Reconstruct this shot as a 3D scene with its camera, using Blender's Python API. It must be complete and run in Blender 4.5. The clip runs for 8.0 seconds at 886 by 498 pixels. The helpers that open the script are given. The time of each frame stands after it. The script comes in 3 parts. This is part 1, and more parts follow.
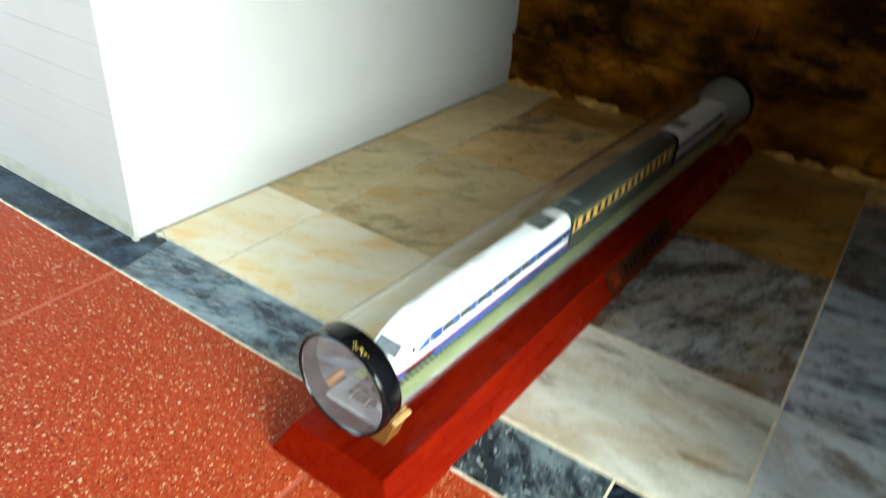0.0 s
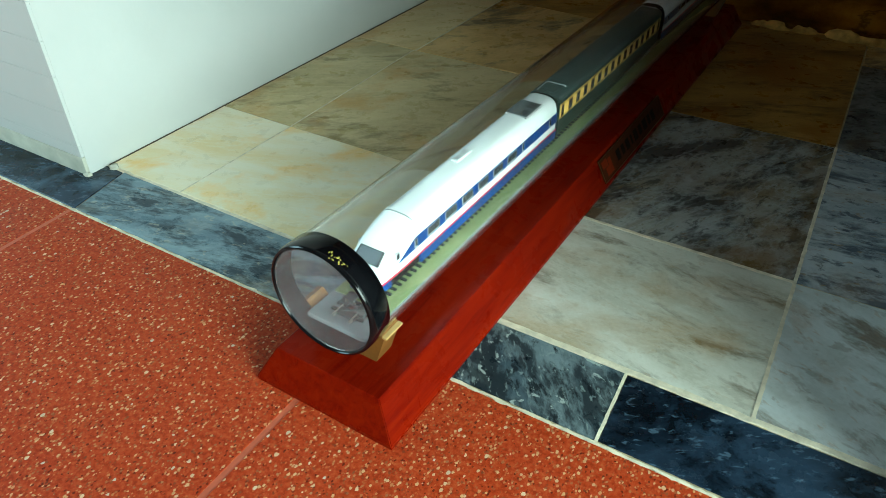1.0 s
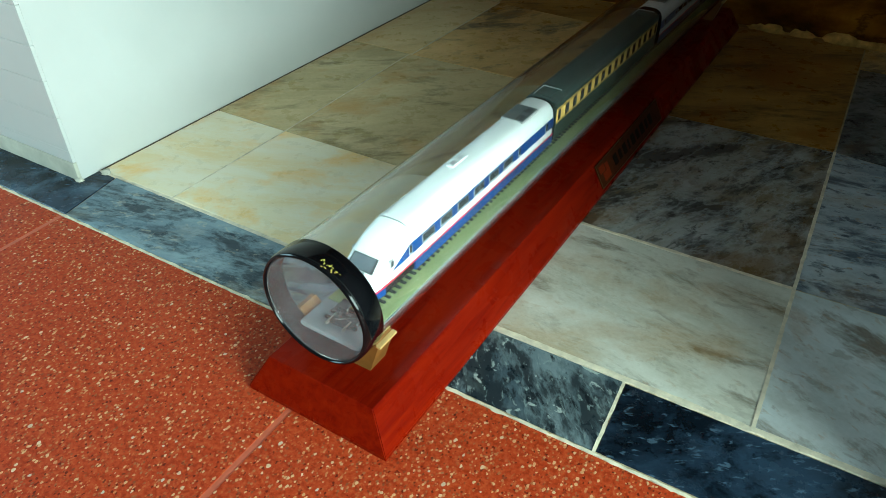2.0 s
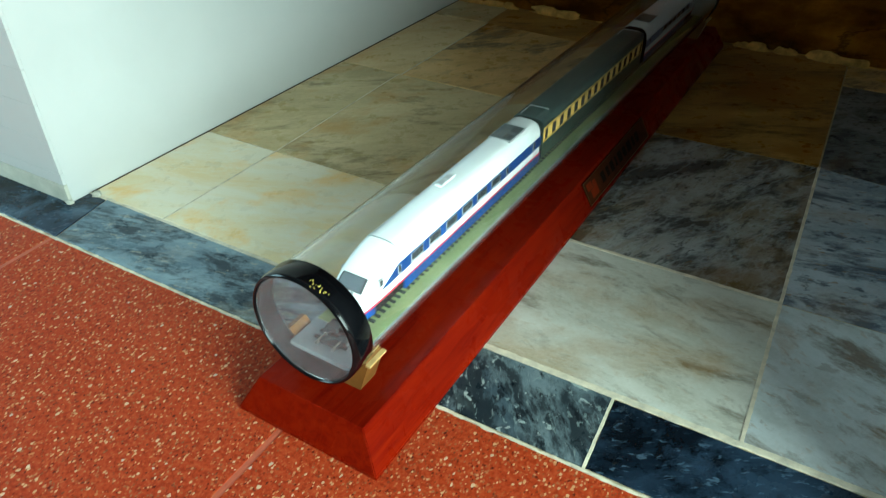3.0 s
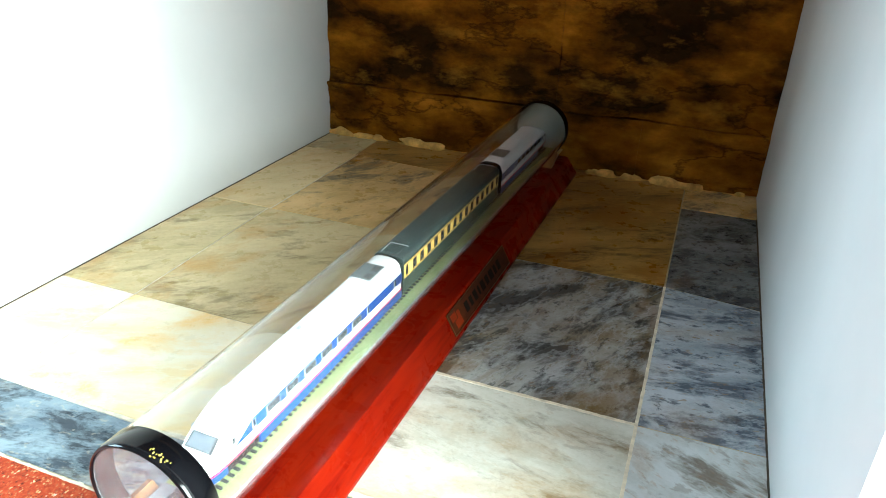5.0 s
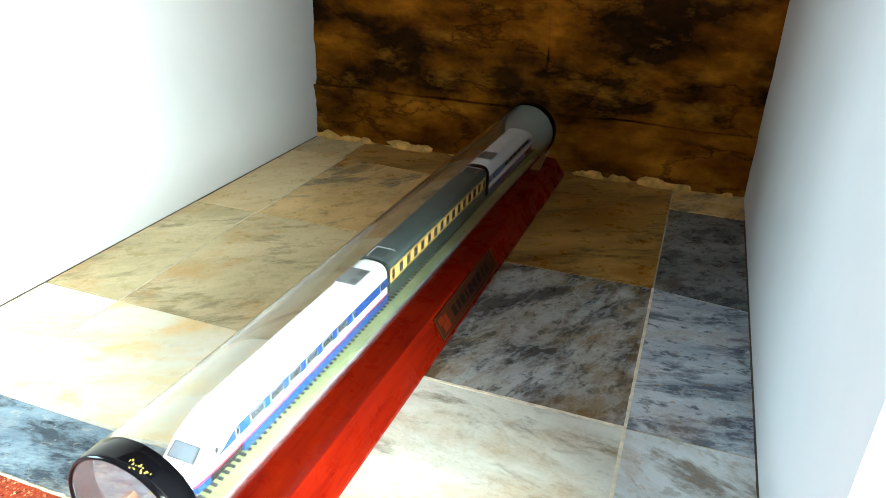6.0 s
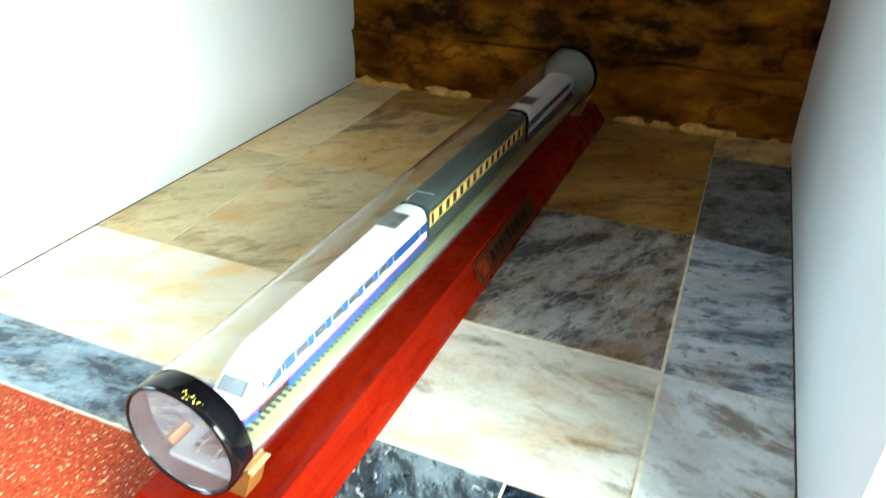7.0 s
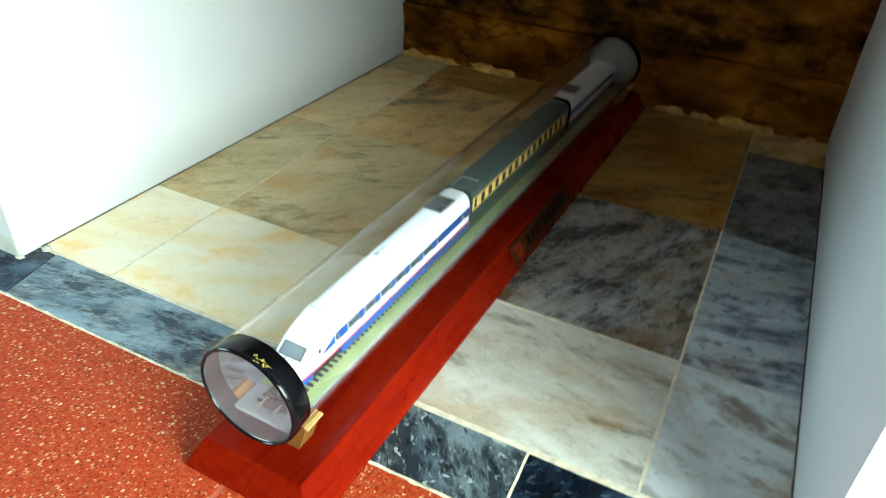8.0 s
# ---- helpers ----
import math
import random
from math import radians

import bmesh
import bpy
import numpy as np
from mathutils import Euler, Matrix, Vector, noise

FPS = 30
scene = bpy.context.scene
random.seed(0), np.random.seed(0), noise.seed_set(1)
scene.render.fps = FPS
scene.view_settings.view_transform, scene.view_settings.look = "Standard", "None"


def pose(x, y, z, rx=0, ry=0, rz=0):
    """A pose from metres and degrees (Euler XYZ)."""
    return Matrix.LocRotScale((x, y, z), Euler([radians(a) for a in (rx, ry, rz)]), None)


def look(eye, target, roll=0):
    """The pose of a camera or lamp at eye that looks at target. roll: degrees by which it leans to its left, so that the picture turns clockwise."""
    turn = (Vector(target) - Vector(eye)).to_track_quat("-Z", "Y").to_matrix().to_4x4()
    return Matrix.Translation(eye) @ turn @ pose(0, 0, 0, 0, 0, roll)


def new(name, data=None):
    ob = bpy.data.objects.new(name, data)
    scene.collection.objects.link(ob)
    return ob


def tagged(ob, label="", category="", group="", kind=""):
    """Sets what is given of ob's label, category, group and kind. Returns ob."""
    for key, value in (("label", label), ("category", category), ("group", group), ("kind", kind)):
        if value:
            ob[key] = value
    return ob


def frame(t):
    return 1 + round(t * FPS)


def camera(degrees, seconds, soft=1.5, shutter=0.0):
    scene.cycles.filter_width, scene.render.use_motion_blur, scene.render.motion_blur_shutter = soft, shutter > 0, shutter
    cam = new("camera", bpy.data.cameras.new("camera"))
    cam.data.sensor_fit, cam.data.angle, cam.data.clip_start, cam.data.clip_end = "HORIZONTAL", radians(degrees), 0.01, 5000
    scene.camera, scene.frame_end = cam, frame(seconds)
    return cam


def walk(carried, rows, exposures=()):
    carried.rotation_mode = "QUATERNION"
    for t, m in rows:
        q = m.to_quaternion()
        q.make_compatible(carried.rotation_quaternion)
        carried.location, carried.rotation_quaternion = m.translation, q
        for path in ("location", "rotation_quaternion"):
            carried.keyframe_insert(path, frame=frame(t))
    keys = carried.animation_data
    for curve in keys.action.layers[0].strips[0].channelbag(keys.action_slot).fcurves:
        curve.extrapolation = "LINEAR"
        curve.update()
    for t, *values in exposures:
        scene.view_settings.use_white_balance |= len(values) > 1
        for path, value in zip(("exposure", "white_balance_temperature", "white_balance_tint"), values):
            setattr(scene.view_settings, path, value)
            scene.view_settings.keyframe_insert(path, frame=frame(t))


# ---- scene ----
# ---------- camera ----------
cam = camera(63.6, 8.0, soft=0.65, shutter=0.7)
PATH = [
    (0, (0.744, -0.475, 0.508), (-0.185, 0.954, -0.538), 4.2),
    (0.5, (0.719, -0.469, 0.461), (-0.111, 0.923, -0.711), 1.0),
    (1, (0.727, -0.44, 0.456), (-0.1, 0.91, -0.766), -0.6),
    (2.5, (0.723, -0.431, 0.452), (-0.098, 0.939, -0.751), -0.5),
    (3, (0.729, -0.432, 0.457), (-0.093, 0.961, -0.72), -0.7),
    (3.5, (0.737, -0.425, 0.469), (-0.044, 1.041, -0.645), -0.0),
    (4, (0.75, -0.413, 0.478), (0.07, 1.174, -0.53), 1.2),
    (4.5, (0.753, -0.414, 0.486), (0.106, 1.238, -0.437), 1.8),
    (6, (0.757, -0.404, 0.485), (0.151, 1.273, -0.421), 1.6),
    (6.5, (0.757, -0.407, 0.483), (0.11, 1.219, -0.485), 0.9),
    (7, (0.756, -0.411, 0.481), (0.084, 1.167, -0.548), 0.4),
    (7.5, (0.751, -0.417, 0.48), (0.053, 1.074, -0.658), -1.1),
    (8, (0.754, -0.45, 0.533), (0.044, 1.043, -0.594), 2.9),
]
EXPOSURES = [(0, -0.13, 5900, -8), (0.5, -0.18, 5600, -20), (1, -0.73, 5400, -26), (2.5, -0.71, 5350, -26), (3, -0.68, 5350, -25), (3.5, -0.46, 5500, -19), (4, 0.6, 5650, -10), (4.5, 0.88, 5650, -8),
             (6, 0.95, 5650, -8), (7, 0.88, 5650, -10), (7.5, 0.5, 5600, -14), (8, 0.04, 5600, -16)]
walk(cam, [(t, look(eye, target, roll)) for t, eye, target, roll in PATH], EXPOSURES)

# ---------- light ----------
world = bpy.data.worlds.new("sky")
scene.world = world
world.use_nodes = True
wn = world.node_tree
sky = wn.nodes.new("ShaderNodeTexSky")
sky.sky_type, sky.sun_disc = "NISHITA", False
sky.sun_elevation, sky.sun_rotation = radians(42), radians(200)
wn.links.new(sky.outputs[0], wn.nodes["Background"].inputs[0])
wn.nodes["Background"].inputs[1].default_value = 0.1

ROOM = dict(x0=-1.5, x1=2.3, y0=-3.2, z1=2.7)      # hall in front of the niche
WIN = dict(y0=-1.85, y1=-0.20, z0=0.25, z1=1.20)   # daylight opening in the hall's side wall
FILL_WIN = dict(y0=-1.40, y1=-0.35, z0=0.30, z1=1.10)  # second opening, opposite: unseen, added as cool fill for the east pier


def window_light(name, loc, target, sx, sy, watts, colour):
    lamp = bpy.data.lights.new(name, "AREA")
    lamp.shape, lamp.size, lamp.size_y, lamp.energy, lamp.color = "RECTANGLE", sx, sy, watts, colour
    ob = new(name, lamp)
    ob.matrix_world = look(loc, target)
    return ob


# the west lamp is an added fill behind an unseen window
for side, win, watts, colour in ((1, WIN, 212, (1.0, 0.97, 0.91)), (-1, FILL_WIN, 44, (0.74, 0.88, 1.0))):
    wy, wz = (win["y0"] + win["y1"]) / 2, (win["z0"] + win["z1"]) / 2
    wx = ROOM["x1"] + 0.02 if side > 0 else ROOM["x0"] - 0.02
    window_light("window_daylight", (wx, wy, wz), (0.4, wy, wz), win["y1"] - win["y0"] - 0.04, win["z1"] - win["z0"] - 0.04, watts, colour)

# ---------- materials ----------
class Mat:
    """A node material under construction."""

    def __init__(self, name):
        self.m = bpy.data.materials.new(name)
        self.m.use_nodes = True
        self.t = self.m.node_tree
        self.b = self.t.nodes["Principled BSDF"]
        self.co = self.t.nodes.new("ShaderNodeTexCoord").outputs["Object"]

    def node(self, kind, **inputs):
        n = self.t.nodes.new(kind)
        for k, v in inputs.items():
            self.put(n.inputs[k.replace("_", " ")], v)
        return n

    def put(self, socket, v):
        if isinstance(v, bpy.types.NodeSocket):
            self.t.links.new(v, socket)
        elif isinstance(v, tuple) and len(v) == 3 and socket.type == "RGBA":
            socket.default_value = (*v, 1)
        else:
            socket.default_value = v

    def mapped(self, scale=(1, 1, 1), rot=0.0, shuffle=True, tilt=0.0):
        """Object coordinates, turned, stretched and shifted piece by piece."""
        n = self.node("ShaderNodeMapping", Vector=self.co)
        n.vector_type = "TEXTURE"
        n.inputs["Scale"].default_value = [1 / k for k in scale]
        n.inputs["Rotation"].default_value = (tilt, 0, rot)
        if not shuffle:
            return n.outputs[0]
        info = self.node("ShaderNodeObjectInfo")
        mul = self.t.nodes.new("ShaderNodeVectorMath")
        mul.operation = "MULTIPLY_ADD"
        self.put(mul.inputs[0], info.outputs["Random"])
        mul.inputs[1].default_value = (7.3, 5.1, 9.7)
        self.put(mul.inputs[2], n.outputs[0])
        return mul.outputs[0]

    def noise(self, scale, vec=None, detail=4.0, rough=0.55, warp=0.0):
        n = self.node("ShaderNodeTexNoise", Scale=scale, Detail=detail, Roughness=rough, Distortion=warp)
        self.put(n.inputs["Vector"], vec if vec is not None else self.co)
        return n.outputs["Fac"]

    def ramp(self, fac, *stops):
        n = self.node("ShaderNodeValToRGB", Fac=fac)
        els = n.color_ramp.elements
        while len(els) < len(stops):
            els.new(0.5)
        for e, (p, c) in zip(els, stops):
            e.position = p
            e.color = (*c, 1) if isinstance(c, tuple) else (c, c, c, 1)
        return n.outputs[0]

    def mix(self, fac, a, b, how="MIX"):
        n = self.t.nodes.new("ShaderNodeMix")
        n.data_type, n.blend_type = "RGBA", how
        self.put(n.inputs[0], fac)
        self.put(n.inputs[6], a)
        self.put(n.inputs[7], b)
        return n.outputs[2]

    def math(self, op, a, b=0.0):
        n = self.t.nodes.new("ShaderNodeMath")
        n.operation = op
        self.put(n.inputs[0], a)
        self.put(n.inputs[1], b)
        return n.outputs[0]

    def bump(self, height, strength=0.2, depth=0.002):
        n = self.node("ShaderNodeBump", Strength=strength, Distance=depth, Height=height)
        self.put(self.b.inputs["Normal"], n.outputs[0])

    def done(self, colour=None, rough=None, **more):
        if colour is not None:
            self.put(self.b.inputs["Base Color"], colour)
        if rough is not None:
            self.put(self.b.inputs["Roughness"], rough)
        for k, v in more.items():
            self.put(self.b.inputs[k.replace("_", " ")], v)
        return self.m


def marble(name, pale, mid, dark, stain, stain_amount=0.5, dark_at=0.6, angle=0.4, size=1.0, rough=0.28, stretch=3.0, fleck=None, fleck_at=0.6, speck=0.5):
    """Polished marble: cloudy ground, streaked dark figure, rusty stains, flecks, fine grain."""
    m = Mat(name)
    v = m.mapped((size, size, size), angle)
    streak = m.mapped((size, size * stretch, size), angle)
    ground = m.ramp(m.noise(5.0, streak, 6, 0.58, 0.4), (0.34, mid), (0.62, pale))
    figure = m.noise(6.5, streak, 9, 0.66, 0.35)
    c = m.mix(m.ramp(figure, (dark_at - 0.05, 0.0), (dark_at + 0.05, 0.85)), ground, dark)
    blot = m.noise(26.0, m.mapped((size, size * (0.5 + 0.5 * stretch), size), angle), 7, 0.66, 0.3)
    c = m.mix(m.ramp(blot, (0.55, 0.0), (0.61, speck)), c, dark)
    vein = m.noise(7.0, streak, 8, 0.66, 0.2)
    c = m.mix(m.ramp(vein, (0.455, 0.0), (0.49, 0.5), (0.525, 0.0)), c, pale)
    rust = m.noise(6.0, m.mapped((size, size * 1.5, size), angle + 0.3), 7, 0.62, 0.3)
    c = m.mix(m.ramp(rust, (0.52, 0.0), (0.66, stain_amount)), c, stain)
    freckle = m.noise(55.0, m.mapped((size, size * 2.2, size), angle), 4, 0.6, 0.4)
    c = m.mix(m.ramp(freckle, (0.60, 0.0), (0.67, 0.8 * speck)), c, stain)
    if fleck:
        spots = m.noise(34.0, m.mapped((size, size * 1.6, size), angle + 0.5), 6, 0.6, 0.6)
        c = m.mix(m.ramp(spots, (fleck_at, 0.0), (fleck_at + 0.03, 0.85)), c, fleck)
    grain = m.noise(200.0, v, 5, 0.7)
    c = m.mix(0.2, c, m.ramp(grain, (0.3, 0.3), (0.7, 0.7)), "OVERLAY")
    m.bump(m.noise(60.0, v, 6, 0.65), 0.08, 0.001)
    return m.done(c, m.ramp(m.noise(30.0, v, 5, 0.65), (0.3, rough - 0.06), (0.7, rough + 0.14)), Specular_IOR_Level=0.22)


CREAM = marble("marble_cream", (0.88, 0.83, 0.67), (0.82, 0.69, 0.40), (0.62, 0.51, 0.30), (0.84, 0.57, 0.17), 0.75, 0.68, 0.3, 1.6, speck=0.06)
SAND = marble("marble_sand", (0.74, 0.60, 0.34), (0.62, 0.46, 0.21), (0.36, 0.27, 0.13), (0.60, 0.34, 0.08), 0.6, 0.62, 0.8, 1.3, stretch=2.6, speck=0.15)
OLIVE = marble("marble_olive_grey", (0.68, 0.58, 0.34), (0.48, 0.395, 0.20), (0.25, 0.195, 0.095), (0.52, 0.29, 0.08), 0.65, 0.57, 0.6, 1.0, stretch=2.6, speck=0.12)
TAN = marble("marble_tan", (0.76, 0.55, 0.25), (0.52, 0.35, 0.135), (0.15, 0.125, 0.08), (0.54, 0.27, 0.055), 0.85, 0.54, 0.9, 1.2, stretch=2.2, speck=0.25)
MOTTLED = marble("marble_grey_mottled", (0.46, 0.48, 0.50), (0.22, 0.170, 0.095), (0.030, 0.029, 0.028), (0.19, 0.115, 0.045), 0.6, 0.53, 1.10, 1.6, stretch=2.0, speck=0.7)
DUSKY = marble("marble_dusky_blue", (0.24, 0.25, 0.25), (0.120, 0.125, 0.130), (0.026, 0.030, 0.036), (0.14, 0.09, 0.04), 0.5, 0.50, 0.6, 1.7, stretch=1.6, speck=0.85)
BLUEGREY = marble("marble_blue_grey", (0.52, 0.56, 0.61), (0.24, 0.28, 0.335), (0.050, 0.065, 0.098), (0.30, 0.20, 0.10), 0.35, 0.54, 0.15, 1.4, stretch=2.4, speck=0.8)
PALEGREY = marble("marble_pale_grey", (0.70, 0.69, 0.62), (0.47, 0.45, 0.36), (0.20, 0.165, 0.115), (0.40, 0.24, 0.07), 0.45, 0.60, -0.12, 1.2, stretch=2.6, speck=0.25)
PALEBLUE = marble("marble_pale_blue_grey", (0.62, 0.65, 0.66), (0.42, 0.43, 0.41), (0.17, 0.13, 0.09), (0.36, 0.20, 0.07), 0.7, 0.58, -0.4, 1.2, stretch=2.6, speck=0.4)
BROWNISH = marble("marble_brown_olive", (0.46, 0.27, 0.075), (0.26, 0.145, 0.034), (0.105, 0.058, 0.014), (0.26, 0.11, 0.012), 0.8, 0.56, 0.5, 1.2, speck=0.25)
STEEL = marble("marble_steel_blue", (0.27, 0.35, 0.41), (0.075, 0.115, 0.160), (0.014, 0.022, 0.034), (0.50, 0.46, 0.36), 0.35, 0.53, 0.22, 1.3, stretch=3.2, speck=0.5)
FLECKED = marble("marble_flecked_blue", (0.19, 0.235, 0.26), (0.065, 0.090, 0.115), (0.007, 0.010, 0.015), (0.26, 0.31, 0.31), 0.3, 0.49, -0.9, 1.7, stretch=2.2, fleck=(0.42, 0.47, 0.46), fleck_at=0.61, speck=0.9)
NAVY = marble("marble_navy_black", (0.024, 0.040, 0.070), (0.006, 0.010, 0.018), (0.002, 0.003, 0.005), (0.10, 0.15, 0.22), 0.75, 0.52, 0.5, 1.6, 0.2, stretch=1.6, speck=0.7)


def rainforest():
    """Brown marble cladding with black patches."""
    m = Mat("marble_brown_cladding")
    n = m.node("ShaderNodeMapping", Vector=m.co)
    n.inputs["Scale"].default_value = (0.75, 1, 1.5)
    v = n.outputs[0]
    ground = m.ramp(m.noise(9.0, v, 8, 0.60, 0.0), (0.34, (0.062, 0.021, 0.0014)), (0.52, (0.175, 0.064, 0.0036)), (0.70, (0.37, 0.15, 0.012)))
    # black layer with a ragged edge in the bed above the skirting
    sep = m.node("ShaderNodeSeparateXYZ", Vector=m.co)
    bed = m.ramp(sep.outputs[2], (0.095, 0.0), (0.13, 0.09), (0.21, 0.09), (0.29, 0.03))
    dark = m.math("ADD", m.noise(7.0, v, 9, 0.60, 0.0), bed)
    c = m.mix(m.ramp(dark, (0.50, 0.0), (0.66, 0.90)), ground, (0.009, 0.006, 0.0028))
    vein = m.noise(11.0, v, 8, 0.62, 0.0)
    c = m.mix(m.ramp(vein, (0.56, 0.0), (0.70, 0.6)), c, (0.30, 0.14, 0.018))
    c = m.mix(0.25, c, m.ramp(m.noise(120.0, None, 4, 0.7), (0.25, 0.3), (0.75, 0.75)), "OVERLAY")
    crack = m.noise(3.2, m.mapped((1.0, 1, 2.2), 0, False, 0.0), 9, 0.62)
    c = m.mix(m.ramp(crack, (0.480, 0.0), (0.497, 0.6), (0.515, 0.0)), c, (0.008, 0.005, 0.002))
    m.bump(m.noise(26.0, v, 8, 0.72), 0.6, 0.006)
    return m.done(c, 0.7, Specular_IOR_Level=0.01)


CLAD = rainforest()


def terrazzo():
    m = Mat("terrazzo_red")
    base = m.ramp(m.noise(5.0, None, 5, 0.65), (0.3, (0.29, 0.026, 0.005)), (0.7, (0.39, 0.046, 0.009)))
    base = m.mix(0.5, base, m.ramp(m.noise(230.0, None, 3, 0.7), (0.36, (0.15, 0.014, 0.005)), (0.5, (0.37, 0.042, 0.012)), (0.66, (0.50, 0.11, 0.035))))

    def chips(scale, lo, size, colours, amount):
        vo = m.node("ShaderNodeTexVoronoi", Scale=scale, Randomness=1.0)
        warp = m.node("ShaderNodeMapping", Vector=m.co)
        warp.inputs["Location"].default_value = (scale * 0.013, scale * 0.007, 0)
        warp.inputs["Scale"].default_value = (1, 0.8, 1)
        m.put(vo.inputs["Vector"], warp.outputs[0])
        sep = m.node("ShaderNodeSeparateColor", Color=vo.outputs["Color"])
        pick = m.math("GREATER_THAN", sep.outputs[0], lo)
        near = m.math("LESS_THAN", m.math("ADD", vo.outputs["Distance"], m.math("MULTIPLY", m.noise(scale * 2.2, None, 2), 0.45)), m.math("MULTIPLY", sep.outputs[2], size))
        return m.math("MULTIPLY", m.math("MULTIPLY", pick, near), amount), m.ramp(sep.outputs[1], *colours)

    for scale, lo, size, colours, amount in (
        (700.0, 0.45, 0.95, [(0.1, (0.10, 0.010, 0.004)), (0.45, (0.46, 0.12, 0.04)), (0.8, (0.38, 0.055, 0.018))], 0.85),
        (560.0, 0.55, 0.90, [(0.1, (0.09, 0.010, 0.005)), (0.45, (0.52, 0.20, 0.08)), (0.7, (0.15, 0.018, 0.007)), (0.95, (0.62, 0.34, 0.16))], 0.9),
        (450.0, 0.79, 0.84, [(0.1, (0.64, 0.38, 0.19)), (0.5, (0.50, 0.18, 0.07)), (0.9, (0.62, 0.40, 0.22))], 0.9),
        (340.0, 0.93, 0.82, [(0.1, (0.70, 0.50, 0.33)), (0.6, (0.62, 0.34, 0.17)), (0.9, (0.56, 0.46, 0.36))], 0.95),
    ):
        f, c = chips(scale, lo, size, colours, amount)
        base = m.mix(f, base, c)
    m.bump(m.noise(140.0, None, 4, 0.6), 0.08, 0.0008)
    return m.done(base, m.ramp(m.noise(18.0, None, 5), (0.3, 0.34), (0.7, 0.55)), Specular_IOR_Level=0.12)


TERRAZZO = terrazzo()


def plain(name, colour, rough=0.5, vary=0.12, scale=40.0, bump=0.0, **more):
    """A paint or plastic with slight unevenness."""
    m = Mat(name)
    lo = tuple(max(0.0, c * (1 - vary)) for c in colour)
    hi = tuple(min(1.0, c * (1 + vary)) for c in colour)
    c = m.ramp(m.noise(scale, None, 5, 0.6), (0.3, lo), (0.7, hi))
    if bump:
        m.bump(m.noise(scale * 4, None, 4, 0.6), bump, 0.001)
    return m.done(c, rough, **more)


def wall_paint():
    m = Mat("white_wall_paint")
    c = m.ramp(m.noise(4.0, None, 5, 0.6), (0.3, (0.50, 0.505, 0.505)), (0.7, (0.55, 0.555, 0.555)))
    smear = m.noise(14.0, m.mapped((1, 1, 0.3), 0, False), 6, 0.7, 0.5)
    c = m.mix(m.ramp(smear, (0.62, 0.0), (0.85, 0.25)), c, (0.50, 0.47, 0.41))
    m.bump(m.noise(60.0, None, 6, 0.65), 0.12, 0.002)
    return m.done(c, 0.55)


def varnished_wood():
    m = Mat("red_varnished_wood")
    v = m.mapped((14, 1.2, 14), 0, False)
    grain = m.noise(9.0, v, 7, 0.65, 0.6)
    c = m.ramp(grain, (0.3, (0.098, 0.0016, 0.0003)), (0.5, (0.145, 0.0046, 0.0004)), (0.8, (0.185, 0.0090, 0.0006)))
    film = m.noise(28.0, None, 6, 0.7, 0.4)
    scuff = m.noise(16.0, m.mapped((1, 0.6, 1), 0, False), 7, 0.7, 0.6)
    c = m.mix(m.ramp(scuff, (0.62, 0.0), (0.74, 0.08)), c, (0.20, 0.09, 0.07))
    m.bump(grain, 0.05, 0.001)
    return m.done(c, m.ramp(film, (0.35, 0.22), (0.7, 0.38)), Specular_IOR_Level=0.05, Coat_Weight=0.05, Coat_Roughness=0.08)


def acrylic(name, haze, tint=(0.95, 0.96, 0.95)):
    """Clear acrylic with a little uneven diffuse haze mixed in to stand for pale reflections."""
    m = Mat(name)
    m.done((0.98, 0.985, 0.98), 0.02, Transmission_Weight=1.0, IOR=1.26)
    # diffuse layer that imitates the pale reflections on the acrylic
    film = m.t.nodes.new("ShaderNodeBsdfDiffuse")
    m.put(film.inputs["Color"], tint)
    mixer = m.t.nodes.new("ShaderNodeMixShader")
    m.put(mixer.inputs[0], m.ramp(m.noise(26.0, m.mapped((1, 0.25, 1), 0, False), 6, 0.65, 0.4), (0.25, haze * 0.6), (0.75, haze * 1.5)))
    m.put(mixer.inputs[1], m.b.outputs[0])
    m.put(mixer.inputs[2], film.outputs[0])
    m.put(m.t.nodes["Material Output"].inputs["Surface"], mixer.outputs[0])
    return m.m


def grass_mat():
    m = Mat("scenic_grass_mat")
    c = m.ramp(m.noise(420.0, None, 4, 0.7), (0.3, (0.155, 0.19, 0.065)), (0.7, (0.29, 0.33, 0.15)))
    c = m.mix(0.5, c, m.ramp(m.noise(35.0, None, 4, 0.6), (0.3, (0.20, 0.24, 0.09)), (0.7, (0.31, 0.35, 0.17))))
    m.bump(m.noise(700.0, None, 3, 0.7), 0.6, 0.001)
    return m.done(c, 0.9)


WALL = wall_paint()
WOOD = varnished_wood()
TUBE = acrylic("clear_acrylic", 0.006)
DISC = acrylic("clear_acrylic_end", 0.045, (0.66, 0.62, 0.68))
GRASS = grass_mat()
BLACK = plain("black_gloss_plastic", (0.003, 0.003, 0.004), 0.12, 0.2, Specular_IOR_Level=0.2)
GOLD = plain("worn_gold_foil", (0.75, 0.62, 0.12), 0.4, 0.3, 300.0, Metallic=0.2)
PALEWOOD = plain("pale_raw_wood", (0.46, 0.30, 0.11), 0.55, 0.15, 80.0, 0.1)
CRADLE = plain("amber_varnished_wood", (0.15, 0.066, 0.014), 0.4, 0.25, 60.0, 0.1)
WHITE = plain("white_gloss_plastic", (0.78, 0.79, 0.80), 0.25, 0.03)
